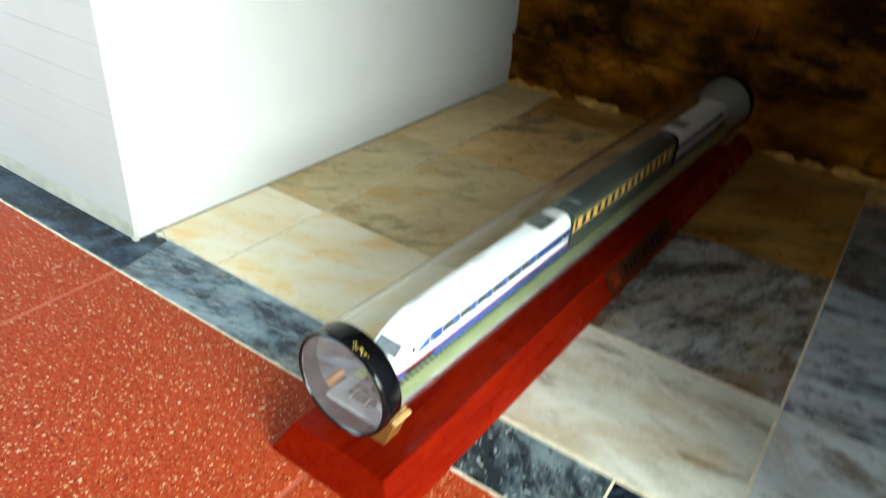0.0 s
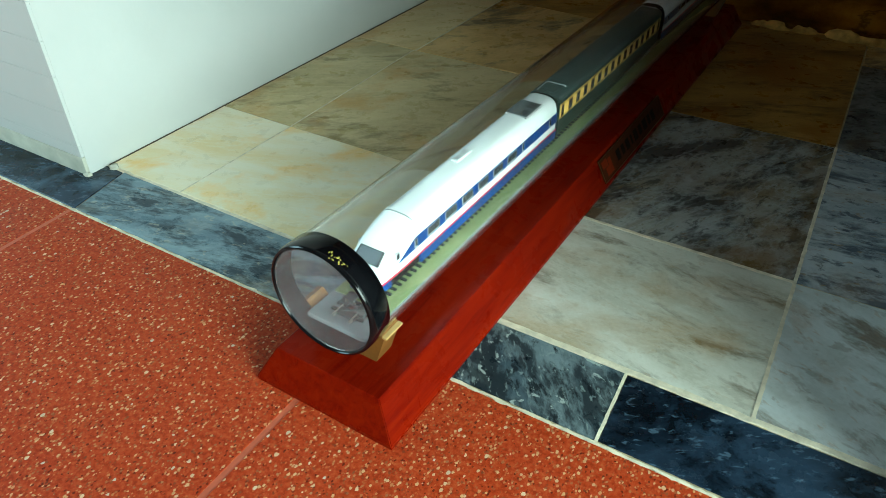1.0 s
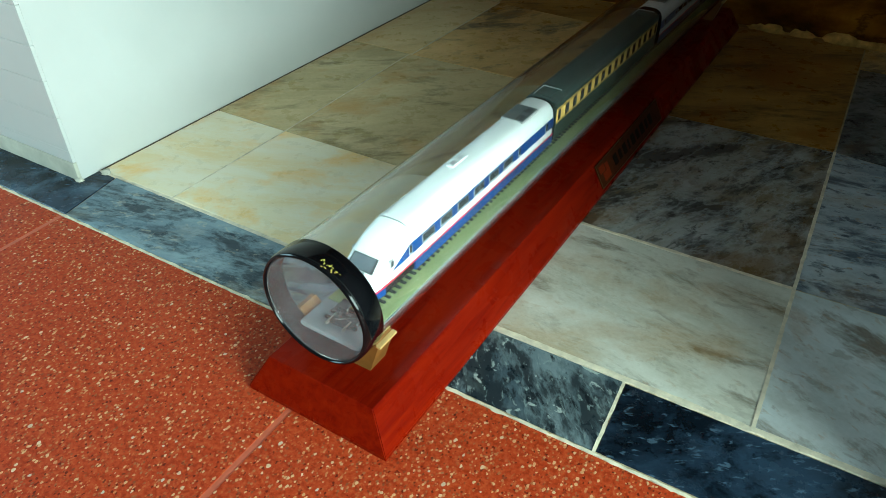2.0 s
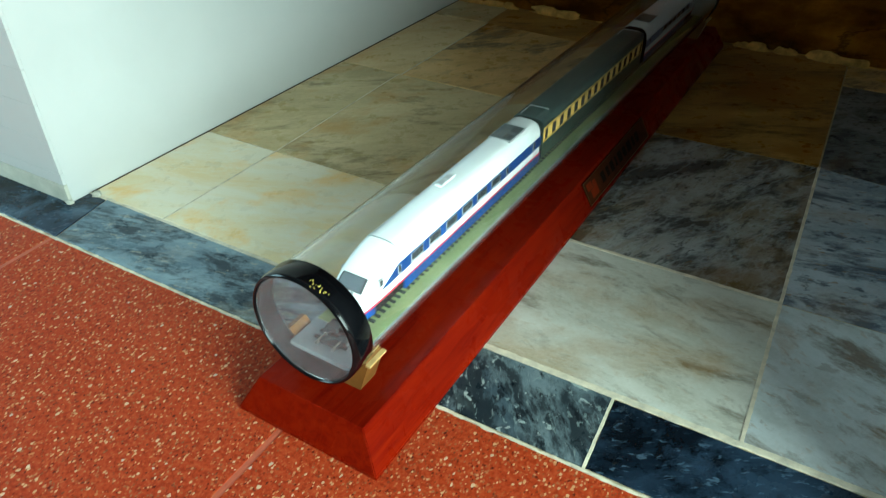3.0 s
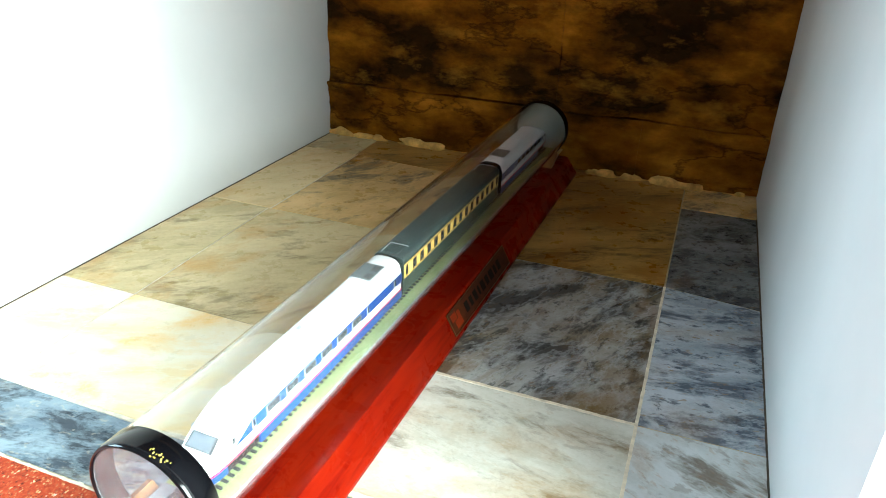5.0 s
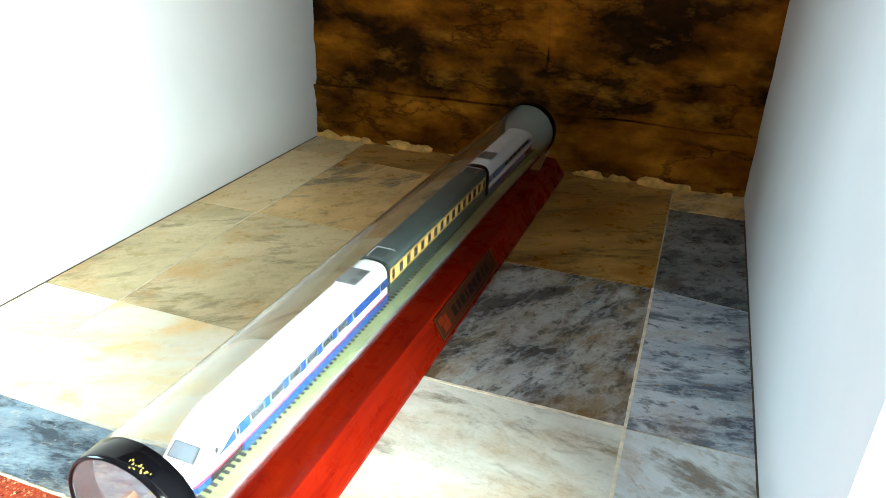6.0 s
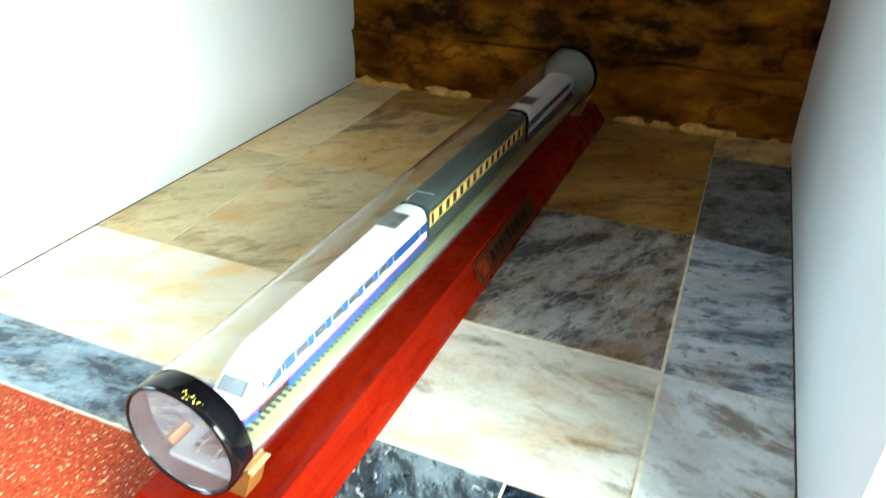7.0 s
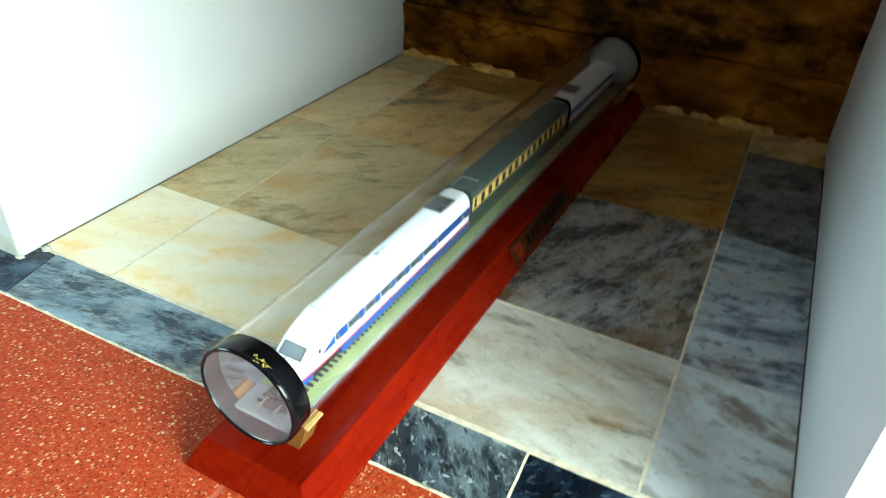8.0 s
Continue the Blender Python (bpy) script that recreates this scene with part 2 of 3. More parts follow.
BLUE = plain("blue_paint", (0.0004, 0.027, 0.15), 0.3, 0.08)
RED = plain("crimson_paint", (0.42, 0.004, 0.035), 0.3, 0.08)
GLASS = plain("dark_tinted_glazing", (0.035, 0.038, 0.042), 0.08, 0.2)
SHIELD = plain("grey_smoked_glazing", (0.12, 0.135, 0.16), 0.05, 0.2)
SILVER = plain("silver_trim", (0.55, 0.56, 0.58), 0.3, 0.1, Metallic=0.6)
GREY = plain("grey_plastic", (0.22, 0.24, 0.25), 0.4, 0.15)
SLATE = plain("slate_plastic", (0.10, 0.11, 0.115), 0.35, 0.15)
DGREY = plain("dark_grey_plastic", (0.05, 0.052, 0.055), 0.45, 0.2)
GREEN = plain("dark_green_paint", (0.018, 0.034, 0.026), 0.35, 0.15)
ROOF = plain("slate_grey_roof", (0.042, 0.062, 0.060), 0.38, 0.15)
YELLOW = plain("cream_yellow_paint", (0.72, 0.47, 0.10), 0.4, 0.06)
BROWN = plain("brown_window", (0.07, 0.035, 0.014), 0.25, 0.2)
RAIL = plain("nickel_rail", (0.45, 0.42, 0.38), 0.3, 0.2, Metallic=0.9)
TIE = plain("black_sleeper", (0.018, 0.018, 0.018), 0.6, 0.2)
BOARD = plain("pale_grey_board", (0.21, 0.225, 0.25), 0.55, 0.08, 60.0, 0.1)
ENDGREY = plain("grey_end_plate", (0.30, 0.33, 0.31), 0.35, 0.06)
BRASS = plain("aged_brass_plate", (0.050, 0.012, 0.003), 0.5, 0.3, 90.0, Specular_IOR_Level=0.1)
RIM = plain("golden_plate_rim", (0.08, 0.036, 0.009), 0.35, 0.2, 90.0, Metallic=0.4)
ORANGE = plain("orange_red_enamel", (0.17, 0.018, 0.003), 0.5, 0.15, Specular_IOR_Level=0.1)
INK = plain("black_engraving_and_bogie_shade", (0.006, 0.005, 0.004), 0.6, 0.1, Specular_IOR_Level=0.1)
GROUT = plain("cream_cement_grout", (0.72, 0.65, 0.51), 0.85, 0.25, 70.0, 0.4)
YGROUT = plain("ochre_cement_grout", (0.46, 0.38, 0.24), 0.85, 0.25, 70.0, 0.4)
# brown for the shadow gap where wall meets floor
BASE_SHADE = plain("brown_wall_base_shade", (0.075, 0.055, 0.035), 0.9, 0.3, 70.0, 0.4)
STRIP = plain("salmon_divider_strip", (0.44, 0.095, 0.045), 0.5, 0.15, 90.0)
MORTAR = plain("ochre_mortar", (0.62, 0.38, 0.10), 0.9, 0.45, 45.0, 0.9)
PLASTER = plain("beige_plaster", (0.46, 0.45, 0.39), 0.85, 0.2, 30.0, 0.4)
# hall walls and ceiling are unseen; their colours are dark to limit bounced light
HALL = plain("dark_unseen_hall_paint", (0.14, 0.132, 0.12), 0.7, 0.08, 4.0)
CEIL = plain("dark_unseen_ceiling_paint", (0.20, 0.19, 0.175), 0.7, 0.04, 5.0)
FRAME = plain("white_window_frame", (0.7, 0.7, 0.68), 0.4, 0.05)


# ---------- mesh helpers ----------
def mesh_of(name, bm, material, smooth=None):
    me = bpy.data.meshes.new(name)
    bmesh.ops.recalc_face_normals(bm, faces=bm.faces)
    if smooth is not None:
        for f in bm.faces:
            f.smooth = True
        for e in bm.edges:
            if len(e.link_faces) == 2 and e.calc_face_angle(0) > radians(smooth):
                e.smooth = False
    bm.to_mesh(me)
    bm.free()
    me.materials.append(material)
    return me


def part(name, bm, material, parent=None, label="", smooth=None):
    ob = new(name, mesh_of(name, bm, material, smooth))
    ob.parent = parent
    return tagged(ob, label)


def add_box(bm, x0, x1, y0, y1, z0, z1, bevel=0.0):
    r = bmesh.ops.create_cube(bm, size=1.0, matrix=Matrix.Translation(((x0 + x1) / 2, (y0 + y1) / 2, (z0 + z1) / 2)) @ Matrix.Diagonal((x1 - x0, y1 - y0, z1 - z0, 1)))
    if bevel:
        edges = {e for v in r["verts"] for e in v.link_edges}
        bmesh.ops.bevel(bm, geom=list(edges), offset=bevel, segments=2, affect="EDGES", profile=0.5)
    return bm


def box(x0, x1, y0, y1, z0, z1, bevel=0.0):
    return add_box(bmesh.new(), x0, x1, y0, y1, z0, z1, bevel)


def prism(points, z0, z1, bevel=0.0):
    """A slab with a polygon as its plan; bevel rounds its upper edges."""
    bm = bmesh.new()
    low = [bm.verts.new((x, y, z0)) for x, y in points]
    if bevel:
        cx, cy = sum(p[0] for p in points) / len(points), sum(p[1] for p in points) / len(points)
        mid = [bm.verts.new((x, y, z1 - bevel)) for x, y in points]
        top = [bm.verts.new((x - math.copysign(bevel, x - cx), y - math.copysign(bevel, y - cy), z1)) for x, y in points]
        rings = [low, mid, top]
    else:
        rings = [low, [bm.verts.new((x, y, z1)) for x, y in points]]
    n = len(points)
    for a, b in zip(rings, rings[1:]):
        for i in range(n):
            bm.faces.new((a[i], a[(i + 1) % n], b[(i + 1) % n], b[i]))
    bm.faces.new(rings[-1])
    bm.faces.new(low[::-1])
    return bm


def loft(rings, closed=True):
    """Skin over rings of points, with end faces."""
    bm = bmesh.new()
    vs = [[bm.verts.new(p) for p in r] for r in rings]
    n = len(vs[0])
    for a, b in zip(vs, vs[1:]):
        for i in range(n):
            bm.faces.new((a[i], a[(i + 1) % n], b[(i + 1) % n], b[i]))
    if closed:
        bm.faces.new(vs[0][::-1])
        bm.faces.new(vs[-1])
    return bm


def turned(profile, axis_z, segments=96, loop=False):
    """A body turned about the line x = 0, z = axis_z: profile rows are (radius, y)."""
    bm = bmesh.new()
    rows = [[bm.verts.new((r * math.cos(2 * math.pi * i / segments), y, axis_z + r * math.sin(2 * math.pi * i / segments))) for i in range(segments)] for r, y in profile]
    pairs = list(zip(rows, rows[1:])) + ([(rows[-1], rows[0])] if loop else [])
    for a, b in pairs:
        for i in range(segments):
            bm.faces.new((a[i], a[(i + 1) % segments], b[(i + 1) % segments], b[i]))
    if not loop:
        bm.faces.new(rows[0][::-1])
        bm.faces.new(rows[-1])
    return bm


def cyl(bm, a, b, r, seg=12):
    """A round bar from a to b."""
    a, b = Vector(a), Vector(b)
    m = Matrix.Translation((a + b) / 2) @ (b - a).to_track_quat("Z", "Y").to_matrix().to_4x4()
    bmesh.ops.create_cone(bm, cap_ends=True, segments=seg, radius1=r, radius2=r, depth=(b - a).length, matrix=m)
    return bm


def ragged_strip(x0, x1, y0, y1, z0, z1, step, wob, seed):
    """A thin cement strip along x with uneven edges."""
    n = max(2, int((x1 - x0) / step))
    rows = []
    for i in range(n + 1):
        x = x0 + (x1 - x0) * i / n
        a = wob * noise.noise((x * 70, seed, 0)) + 0.6 * wob * noise.noise((x * 260, seed, 3))
        b = wob * noise.noise((x * 60, seed, 9)) + 0.6 * wob * noise.noise((x * 240, seed, 7))
        rows.append([(x, y0 + a, z0), (x, y1 + b, z0), (x, y1 + b - 0.0006, z1), (x, y0 + a + 0.0006, z1)])
    return loft(rows)


def lump(bm, centre, size, seed, sub=3):
    """A rough blob of mortar."""
    r = bmesh.ops.create_icosphere(bm, subdivisions=sub, radius=1.0)
    for v in r["verts"]:
        k = 1 + 0.45 * noise.noise(v.co * 1.7 + Vector((seed, 0, 0))) + 0.25 * noise.noise(v.co * 5 + Vector((0, seed, 0)))
        v.co = Vector(centre) + Vector((v.co.x * size[0], v.co.y * size[1], v.co.z * size[2])) * k


# ---------- the setting ----------
NICHE_TOP, BACK = 0.85, 0.90
FRONT_L, FRONT_R = -0.026, -0.050   # front faces of the two piers


def structure(ob, label, category):
    return tagged(ob, label, category, kind="structure")


# piers beside the niche: plan polygons follow their slightly skewed inner faces
structure(part("wall_pier_west", prism([(ROOM["x0"], FRONT_L), (-0.028, FRONT_L), (-0.004, BACK), (ROOM["x0"], BACK)], 0.0, ROOM["z1"]), WALL), "white painted plaster pier with a sharp corner beside the niche", "wall")
structure(part("wall_pier_east", prism([(0.872, FRONT_R), (ROOM["x1"], FRONT_R), (ROOM["x1"], BACK), (0.857, BACK)], 0.0, ROOM["z1"]), WALL), "white painted plaster pier in cool shade beside the niche", "wall")
structure(part("wall_lintel", box(-0.028, 0.872, FRONT_L, BACK, NICHE_TOP + 0.1, ROOM["z1"]), WALL), "white painted wall above the niche", "wall")
# soffit is unseen: added, in dark stone, to keep the niche's back dim
structure(part("ceiling_niche", box(-0.027, 0.871, FRONT_L + 0.002, BACK, NICHE_TOP, NICHE_TOP + 0.1), CLAD), "unseen low brown soffit added to darken the display niche", "ceiling")
structure(part("wall_back", box(-0.2, 1.1, BACK + 0.012, BACK + 0.2, 0.0, ROOM["z1"]), MORTAR), "mortar wall behind the marble cladding of the niche", "wall")
structure(part("wall_south", box(ROOM["x0"], ROOM["x1"], ROOM["y0"] - 0.2, ROOM["y0"], 0.0, ROOM["z1"]), HALL), "plain unseen hall wall, dark to limit bounced light", "wall")
structure(part("ceiling", box(ROOM["x0"] - 0.2, ROOM["x1"] + 0.2, ROOM["y0"] - 0.2, BACK + 0.2, ROOM["z1"], ROOM["z1"] + 0.15), CEIL), "plain unseen hall ceiling, dark to limit bounced light", "ceiling")


def side_wall(name, window_name, xa_, xb_, win):
    """A hall side wall with a framed window opening through it."""
    bm = box(xa_, xb_, ROOM["y0"] - 0.2, win["y0"], 0, ROOM["z1"])
    add_box(bm, xa_, xb_, win["y1"], BACK, 0, ROOM["z1"])
    add_box(bm, xa_, xb_, win["y0"], win["y1"], 0, win["z0"])
    add_box(bm, xa_, xb_, win["y0"], win["y1"], win["z1"], ROOM["z1"])
    structure(part(name, bm, HALL), "dark unseen hall wall with a daylight window opening", "wall")
    mid = (xa_ + xb_) / 2
    bm = bmesh.new()
    for y in (win["y0"] + 0.015, win["y1"] - 0.015):
        add_box(bm, mid - 0.02, mid + 0.02, y - 0.015, y + 0.015, win["z0"], win["z1"])
    for z in (win["z0"] + 0.015, win["z1"] - 0.015):
        add_box(bm, mid - 0.02, mid + 0.02, win["y0"] + 0.03, win["y1"] - 0.03, z - 0.015, z + 0.015)
    structure(part(window_name, bm, FRAME), "unseen white framed hall window letting in daylight", "window")


side_wall("wall_east", "window_1", ROOM["x1"], ROOM["x1"] + 0.2, WIN)
side_wall("wall_west", "window_2", ROOM["x0"] - 0.2, ROOM["x0"], FILL_WIN)
structure(part("ground", box(-40, 40, -40, 40, -0.4, -0.25), PLASTER), "pale plain ground outside the hall", "ground")

# floor slab under everything
floor = structure(part("floor", box(ROOM["x0"] - 0.2, ROOM["x1"] + 0.2, ROOM["y0"] - 0.2, BACK + 0.2, -0.2, -0.0011), YGROUT), "marble tiles in the niche and red terrazzo in the hall", "floor")

# thin painted courses with hairline joints on the west pier's front
z = 0.024
for i, h in enumerate((0.0150, 0.043, 0.044, 0.041, 0.043, 0.045, 0.043, 0.044)):
    bm = box(-0.62, -0.0285, FRONT_L - 0.004, FRONT_L + 0.001, z + 0.0002, z + h - 0.0002, 0.0002)
    ob = part("course", bm, WALL, bpy.data.objects["wall_pier_west"])
    z += h
part("course", box(-0.62, -0.0285, FRONT_L - 0.004, FRONT_L + 0.001, z + 0.0006, NICHE_TOP + 1.5, 0.0005), WALL, bpy.data.objects["wall_pier_west"])
part("skim_band", box(-0.62, -0.0285, FRONT_L - 0.0045, FRONT_L + 0.001, 0.0, 0.0235, 0.0005), PLASTER, bpy.data.objects["wall_pier_west"], "unpainted beige plaster band")
bm = bmesh.new()
lump(bm, (-0.016, -0.002, 0.001), (0.007, 0.005, 0.004), 3.0)
lump(bm, (-0.030, FRONT_L - 0.003, 0.001), (0.006, 0.004, 0.003), 5.0)
part("mortar_dab", bm, PLASTER, bpy.data.objects["wall_pier_west"], "beige mortar dab", smooth=60)

# brown marble cladding on the back of the niche
back = bpy.data.objects["wall_back"]
for x0, x1, z0, z1, lift, name in ((-0.02, 0.3006, 0.004, 0.1112, 0.010, "skirting_slab"), (0.3010, 0.6406, 0.004, 0.1105, 0.010, "skirting_slab"), (0.6410, 0.88, 0.004, 0.1114, 0.010, "skirting_slab"),
                                   (-0.02, 0.4778, 0.112, 0.72, 0.0, "cladding_slab"), (0.4785, 0.88, 0.112, 0.72, 0.001, "cladding_slab")):
    bm = box(x0, x1, BACK - lift, BACK + 0.011, z0, z1)
    bmesh.ops.subdivide_edges(bm, edges=bm.edges[:], cuts=44, use_grid_fill=True)
    for v in bm.verts:
        if v.co.y < BACK:
            q = Vector((v.co.x * 0.7, v.co.y, v.co.z * 1.4))
            v.co.y += min(0.010, 0.013 * noise.noise(q * 12) + 0.007 * noise.noise(q * 34) + 0.0025 * noise.noise(q * 80))
    part(name, bm, CLAD, back, smooth=50)
bm = bmesh.new()
rnd = random.Random(4)
for x0, x1, size, many in ((0.000, 0.085, 0.011, 15), (0.085, 0.125, 0.006, 5), (0.180, 0.245, 0.012, 13), (0.245, 0.310, 0.006, 7),
                            (0.555, 0.640, 0.011, 12), (0.640, 0.690, 0.005, 5), (0.695, 0.750, 0.012, 12), (0.750, 0.830, 0.006, 9)):
    for k in range(many):
        x, w = rnd.uniform(x0, x1), size * rnd.uniform(0.5, 1.45)
        lump(bm, (x, BACK - rnd.uniform(0.002, 0.013), rnd.uniform(0.001, 0.005)), (w * 1.6, w * 0.6, w * rnd.uniform(0.45, 1.0)), x * 311 + k, 2)
part("mortar_fillet", bm, MORTAR, back, "lumpy ochre mortar along the floor", smooth=60)


def tile(name, points, material, gap=0.0010, top=0.0):
    """One floor tile; points run west-front, east-front, east-back, west-back."""
    (ax, ay), (bx, by), (cx, cy), (dx, dy) = points
    pts = [(ax + gap, ay + gap), (bx - gap, by + gap), (cx - gap, cy - gap), (dx + gap, dy - gap)]
    return part(name, prism(pts, -0.012, top, 0.0006), material, floor)


# niche floor: columns (x at y 0 and at the back), rows
A0, AB, AC, M0, C0, CB = 0.0965, 0.1015, 0.1100, 0.423, 0.745, 0.735
Y1, Y2, Y3 = 0.192, 0.497, 0.790
YE = BACK + 0.02


def xa(y):
    return A0 + (AB - A0) * min(1, y / Y1)


def xc(y):
    return C0 + (CB - C0) * y / 0.88


tile("floor_tile", [(-0.034, 0), (xa(0), 0), (xa(Y1), Y1), (-0.03, Y1)], CREAM)
tile("floor_tile", [(-0.03, Y1), (AB, Y1), (AB, Y2), (-0.02, Y2)], OLIVE)
tile("floor_tile", [(-0.02, Y2), (AC - 0.004, Y2), (AC + 0.004, Y3), (-0.02, Y3)], SAND, top=-0.0003)
tile("floor_tile", [(-0.02, Y3), (AC, Y3), (AC, YE), (-0.02, YE)], OLIVE, top=0.0003)
tile("floor_tile", [(xa(0), 0), (M0, 0), (M0, Y1), (xa(Y1), Y1)], CREAM, top=0.0004)
tile("floor_tile", [(AB, Y1), (M0, Y1), (M0, Y2), (AB, Y2)], OLIVE, top=0.0002)
tile("floor_tile", [(AC - 0.004, Y2), (M0, Y2), (M0, Y3 - 0.02), (AC + 0.004, Y3)], TAN)
tile("floor_tile", [(AC, Y3), (M0, Y3 - 0.02), (M0, YE), (AC, YE)], BROWNISH, top=-0.0003)
tile("floor_tile", [(M0, 0), (xc(0), 0), (xc(Y1), Y1), (M0, Y1)], PALEGREY, 0.0010)
tile("floor_tile", [(M0, Y1), (xc(Y1), Y1), (xc(Y2), Y2), (M0, Y2 - 0.006)], MOTTLED, 0.0012)
tile("floor_tile", [(M0, Y2 - 0.006), (xc(Y2), Y2), (xc(YE), YE), (M0, YE)], BROWNISH, 0.0010)
tile("floor_tile", [(xc(0), 0), (0.88, 0), (0.88, Y1 + 0.004), (xc(Y1), Y1)], PALEBLUE, 0.0010, 0.0003)
tile("floor_tile", [(xc(Y1), Y1), (0.88, Y1 + 0.004), (0.88, Y2 - 0.016), (xc(Y2), Y2)], BLUEGREY, 0.0012)
tile("floor_tile", [(xc(Y2), Y2), (0.88, Y2 - 0.016), (0.88, Y3 + 0.002), (xc(Y3), Y3)], DUSKY, 0.0010)
tile("floor_tile", [(xc(Y3), Y3), (0.88, Y3 + 0.002), (0.88, YE), (xc(YE), YE)], TAN, 0.0010, 0.0008)

# dark border strip of the threshold
B0, B1 = -0.0846, -0.0045
tile("border_tile", [(-0.66, B0), (-0.066 + 0.084, B0), (0.003, B1 + 0.003), (-0.66, B1 + 0.003)], NAVY)
tile("border_tile", [(0.018, B0), (0.425, B0), (0.425, B1), (0.003, B1 + 0.003)], STEEL, top=0.0002)
tile("border_tile", [(0.425, B0), (0.6455, B0), (0.642, B1), (0.425, B1)], FLECKED, top=0.0002)
tile("border_tile", [(0.6455, B0), (1.10, B0), (1.10, B1), (0.642, B1)], NAVY, 0.0016)
tile("border_tile", [(1.10, B0), (ROOM["x1"], B0), (ROOM["x1"], B1), (1.10, B1)], STEEL)
tile("border_tile", [(ROOM["x0"], B0), (-0.66, B0), (-0.66, B1), (ROOM["x0"], B1)], STEEL)

# cement joints
# dark strips along both wall bases paint in the shadow gap
for x0, x1, name in ((-0.028, -0.004, "west"), (0.872, 0.857, "east")):
    s = 1 if name == "west" else -1
    bm = ragged_strip(0.0, BACK - 0.01, -0.0018, 0.0018, -0.012, 0.0007, 0.006, 0.0008, 21.0 + s)
    bmesh.ops.transform(bm, matrix=Matrix((((x1 - x0) / 0.926, -1, 0, x0 + (x1 - x0) * 0.03 + s * 0.0010), (1, 0, 0, 0), (0, 0, 1, 0), (0, 0, 0, 1))), verts=bm.verts)
    part("wall_joint", bm, BASE_SHADE, floor, "dark brown strip standing for the shadow gap along the wall")
part("joint_strip", ragged_strip(-0.66, 0.40, -0.0882, -0.0848, -0.012, 0.0005, 0.003, 0.0020, 1.0), GROUT, floor, "cream cement joint")
part("joint_strip", ragged_strip(0.40, 1.4, -0.0884, -0.0848, -0.012, 0.0005, 0.003, 0.0020, 11.0), GROUT, floor, "cream cement joint")
part("joint_strip", ragged_strip(0.34, 0.87, -0.0056, 0.0014, -0.012, 0.0006, 0.003, 0.0012, 2.0), GROUT, floor, "cream cement joint")
part("joint_strip", ragged_strip(-0.03, 0.34, -0.0045, 0.0010, -0.012, 0.0002, 0.004, 0.0012, 3.0), GROUT, floor, "cream cement joint")
part("joint_strip", ragged_strip(M0, xc(Y1), Y1 - 0.0026, Y1 + 0.0024, -0.012, 0.0005, 0.003, 0.0008, 4.0), GROUT, floor, "cream cement joint")
bm = ragged_strip(0.0, Y2, -0.0023, 0.0023, -0.012, 0.0005, 0.003, 0.0006, 5.0)
bmesh.ops.transform(bm, matrix=Matrix(((xc(1) - xc(0), -1, 0, xc(0)), (1, 0, 0, 0), (0, 0, 1, 0), (0, 0, 0, 1))), verts=bm.verts)
part("joint_strip", bm, GROUT, floor, "cream cement joint")
bm = ragged_strip(0.0, Y3, -0.0011, 0.0011, -0.012, 0.0005, 0.004, 0.0004, 8.0)
for v in bm.verts:
    y = v.co.x
    v.co.x, v.co.y = (xa(y) if y < Y2 else AC - 0.004 + 0.008 * (y - Y2) / (Y3 - Y2)) - v.co.y, y
part("joint_strip", bm, GROUT, floor, "cream cement joint")
bm = ragged_strip(B0, B1, -0.0018, 0.0018, -0.012, 0.0004, 0.003, 0.0007, 6.0)
bmesh.ops.transform(bm, matrix=Matrix(((-0.045, -1, 0, 0.6418), (1, 0, 0, 0), (0, 0, 1, 0), (0, 0, 0, 1))), verts=bm.verts)
part("joint_strip", bm, GROUT, floor, "cream cement joint")

# terrazzo panels of the hall with salmon divider strips
PITCH, T0, HALF = 0.403, 0.0165, 0.0028
xs = [T0 + PITCH * k for k in range(-5, 8)]
xs = [x for x in xs if ROOM["x0"] < x < ROOM["x1"]]
edges = [ROOM["x0"]] + xs + [ROOM["x1"]]
rows_y = [-0.0850, -0.089 - 1.2, -0.089 - 2.4, ROOM["y0"]]
for a, b in zip(edges, edges[1:]):
    for c, d in zip(rows_y, rows_y[1:]):
        part("terrazzo_panel", prism([(a + HALF, d + HALF), (b - HALF, d + HALF), (b - HALF, c - HALF), (a + HALF, c - HALF)], -0.012, 0.0, 0.0003), TERRAZZO, floor)
for x in xs:
    part("divider_strip", box(x - HALF, x + HALF, ROOM["y0"], rows_y[0] - HALF, -0.012, -0.0004), STRIP, floor, "salmon divider strip")
for y in rows_y[1:-1]:
    part("divider_strip", box(ROOM["x0"], ROOM["x1"], y - HALF, y + HALF, -0.012, -0.0006), STRIP, floor, "salmon divider strip")

# ---------- the display: local frame along the tube ----------
SET = pose(0.4455, -0.171, 0, 0, 0, -1.2)      # plinth
LAY = pose(0.4420, -0.171, 0, 0, 0, -2.0)      # the tube lies slightly askew on it
AXIS = 0.102


def thing(name, label, category, group="", at=None):
    ob = new(name)
    ob.matrix_world = at or LAY
    ob.empty_display_size = 0.05
    return tagged(ob, label, category, group)


# plinth
plinth = thing("display_plinth", "long glossy red varnished wooden plinth with sloping sides on the floor", "plinth", at=SET)
WB, WT, L, HP, IN = 0.0695, 0.0520, 1.043, 0.0365, 0.0115
bm = bmesh.new()
rings = [(WB, 0.0, L, 0.0), (WB, 0.0, L, 0.004), (WT, IN, L - IN, HP - 0.0006), (WT - 0.0008, IN + 0.0008, L - IN - 0.0008, HP)]
vs = [[bm.verts.new(p) for p in ((-w, a, z), (w, a, z), (w, b, z), (-w, b, z))] for w, a, b, z in rings]
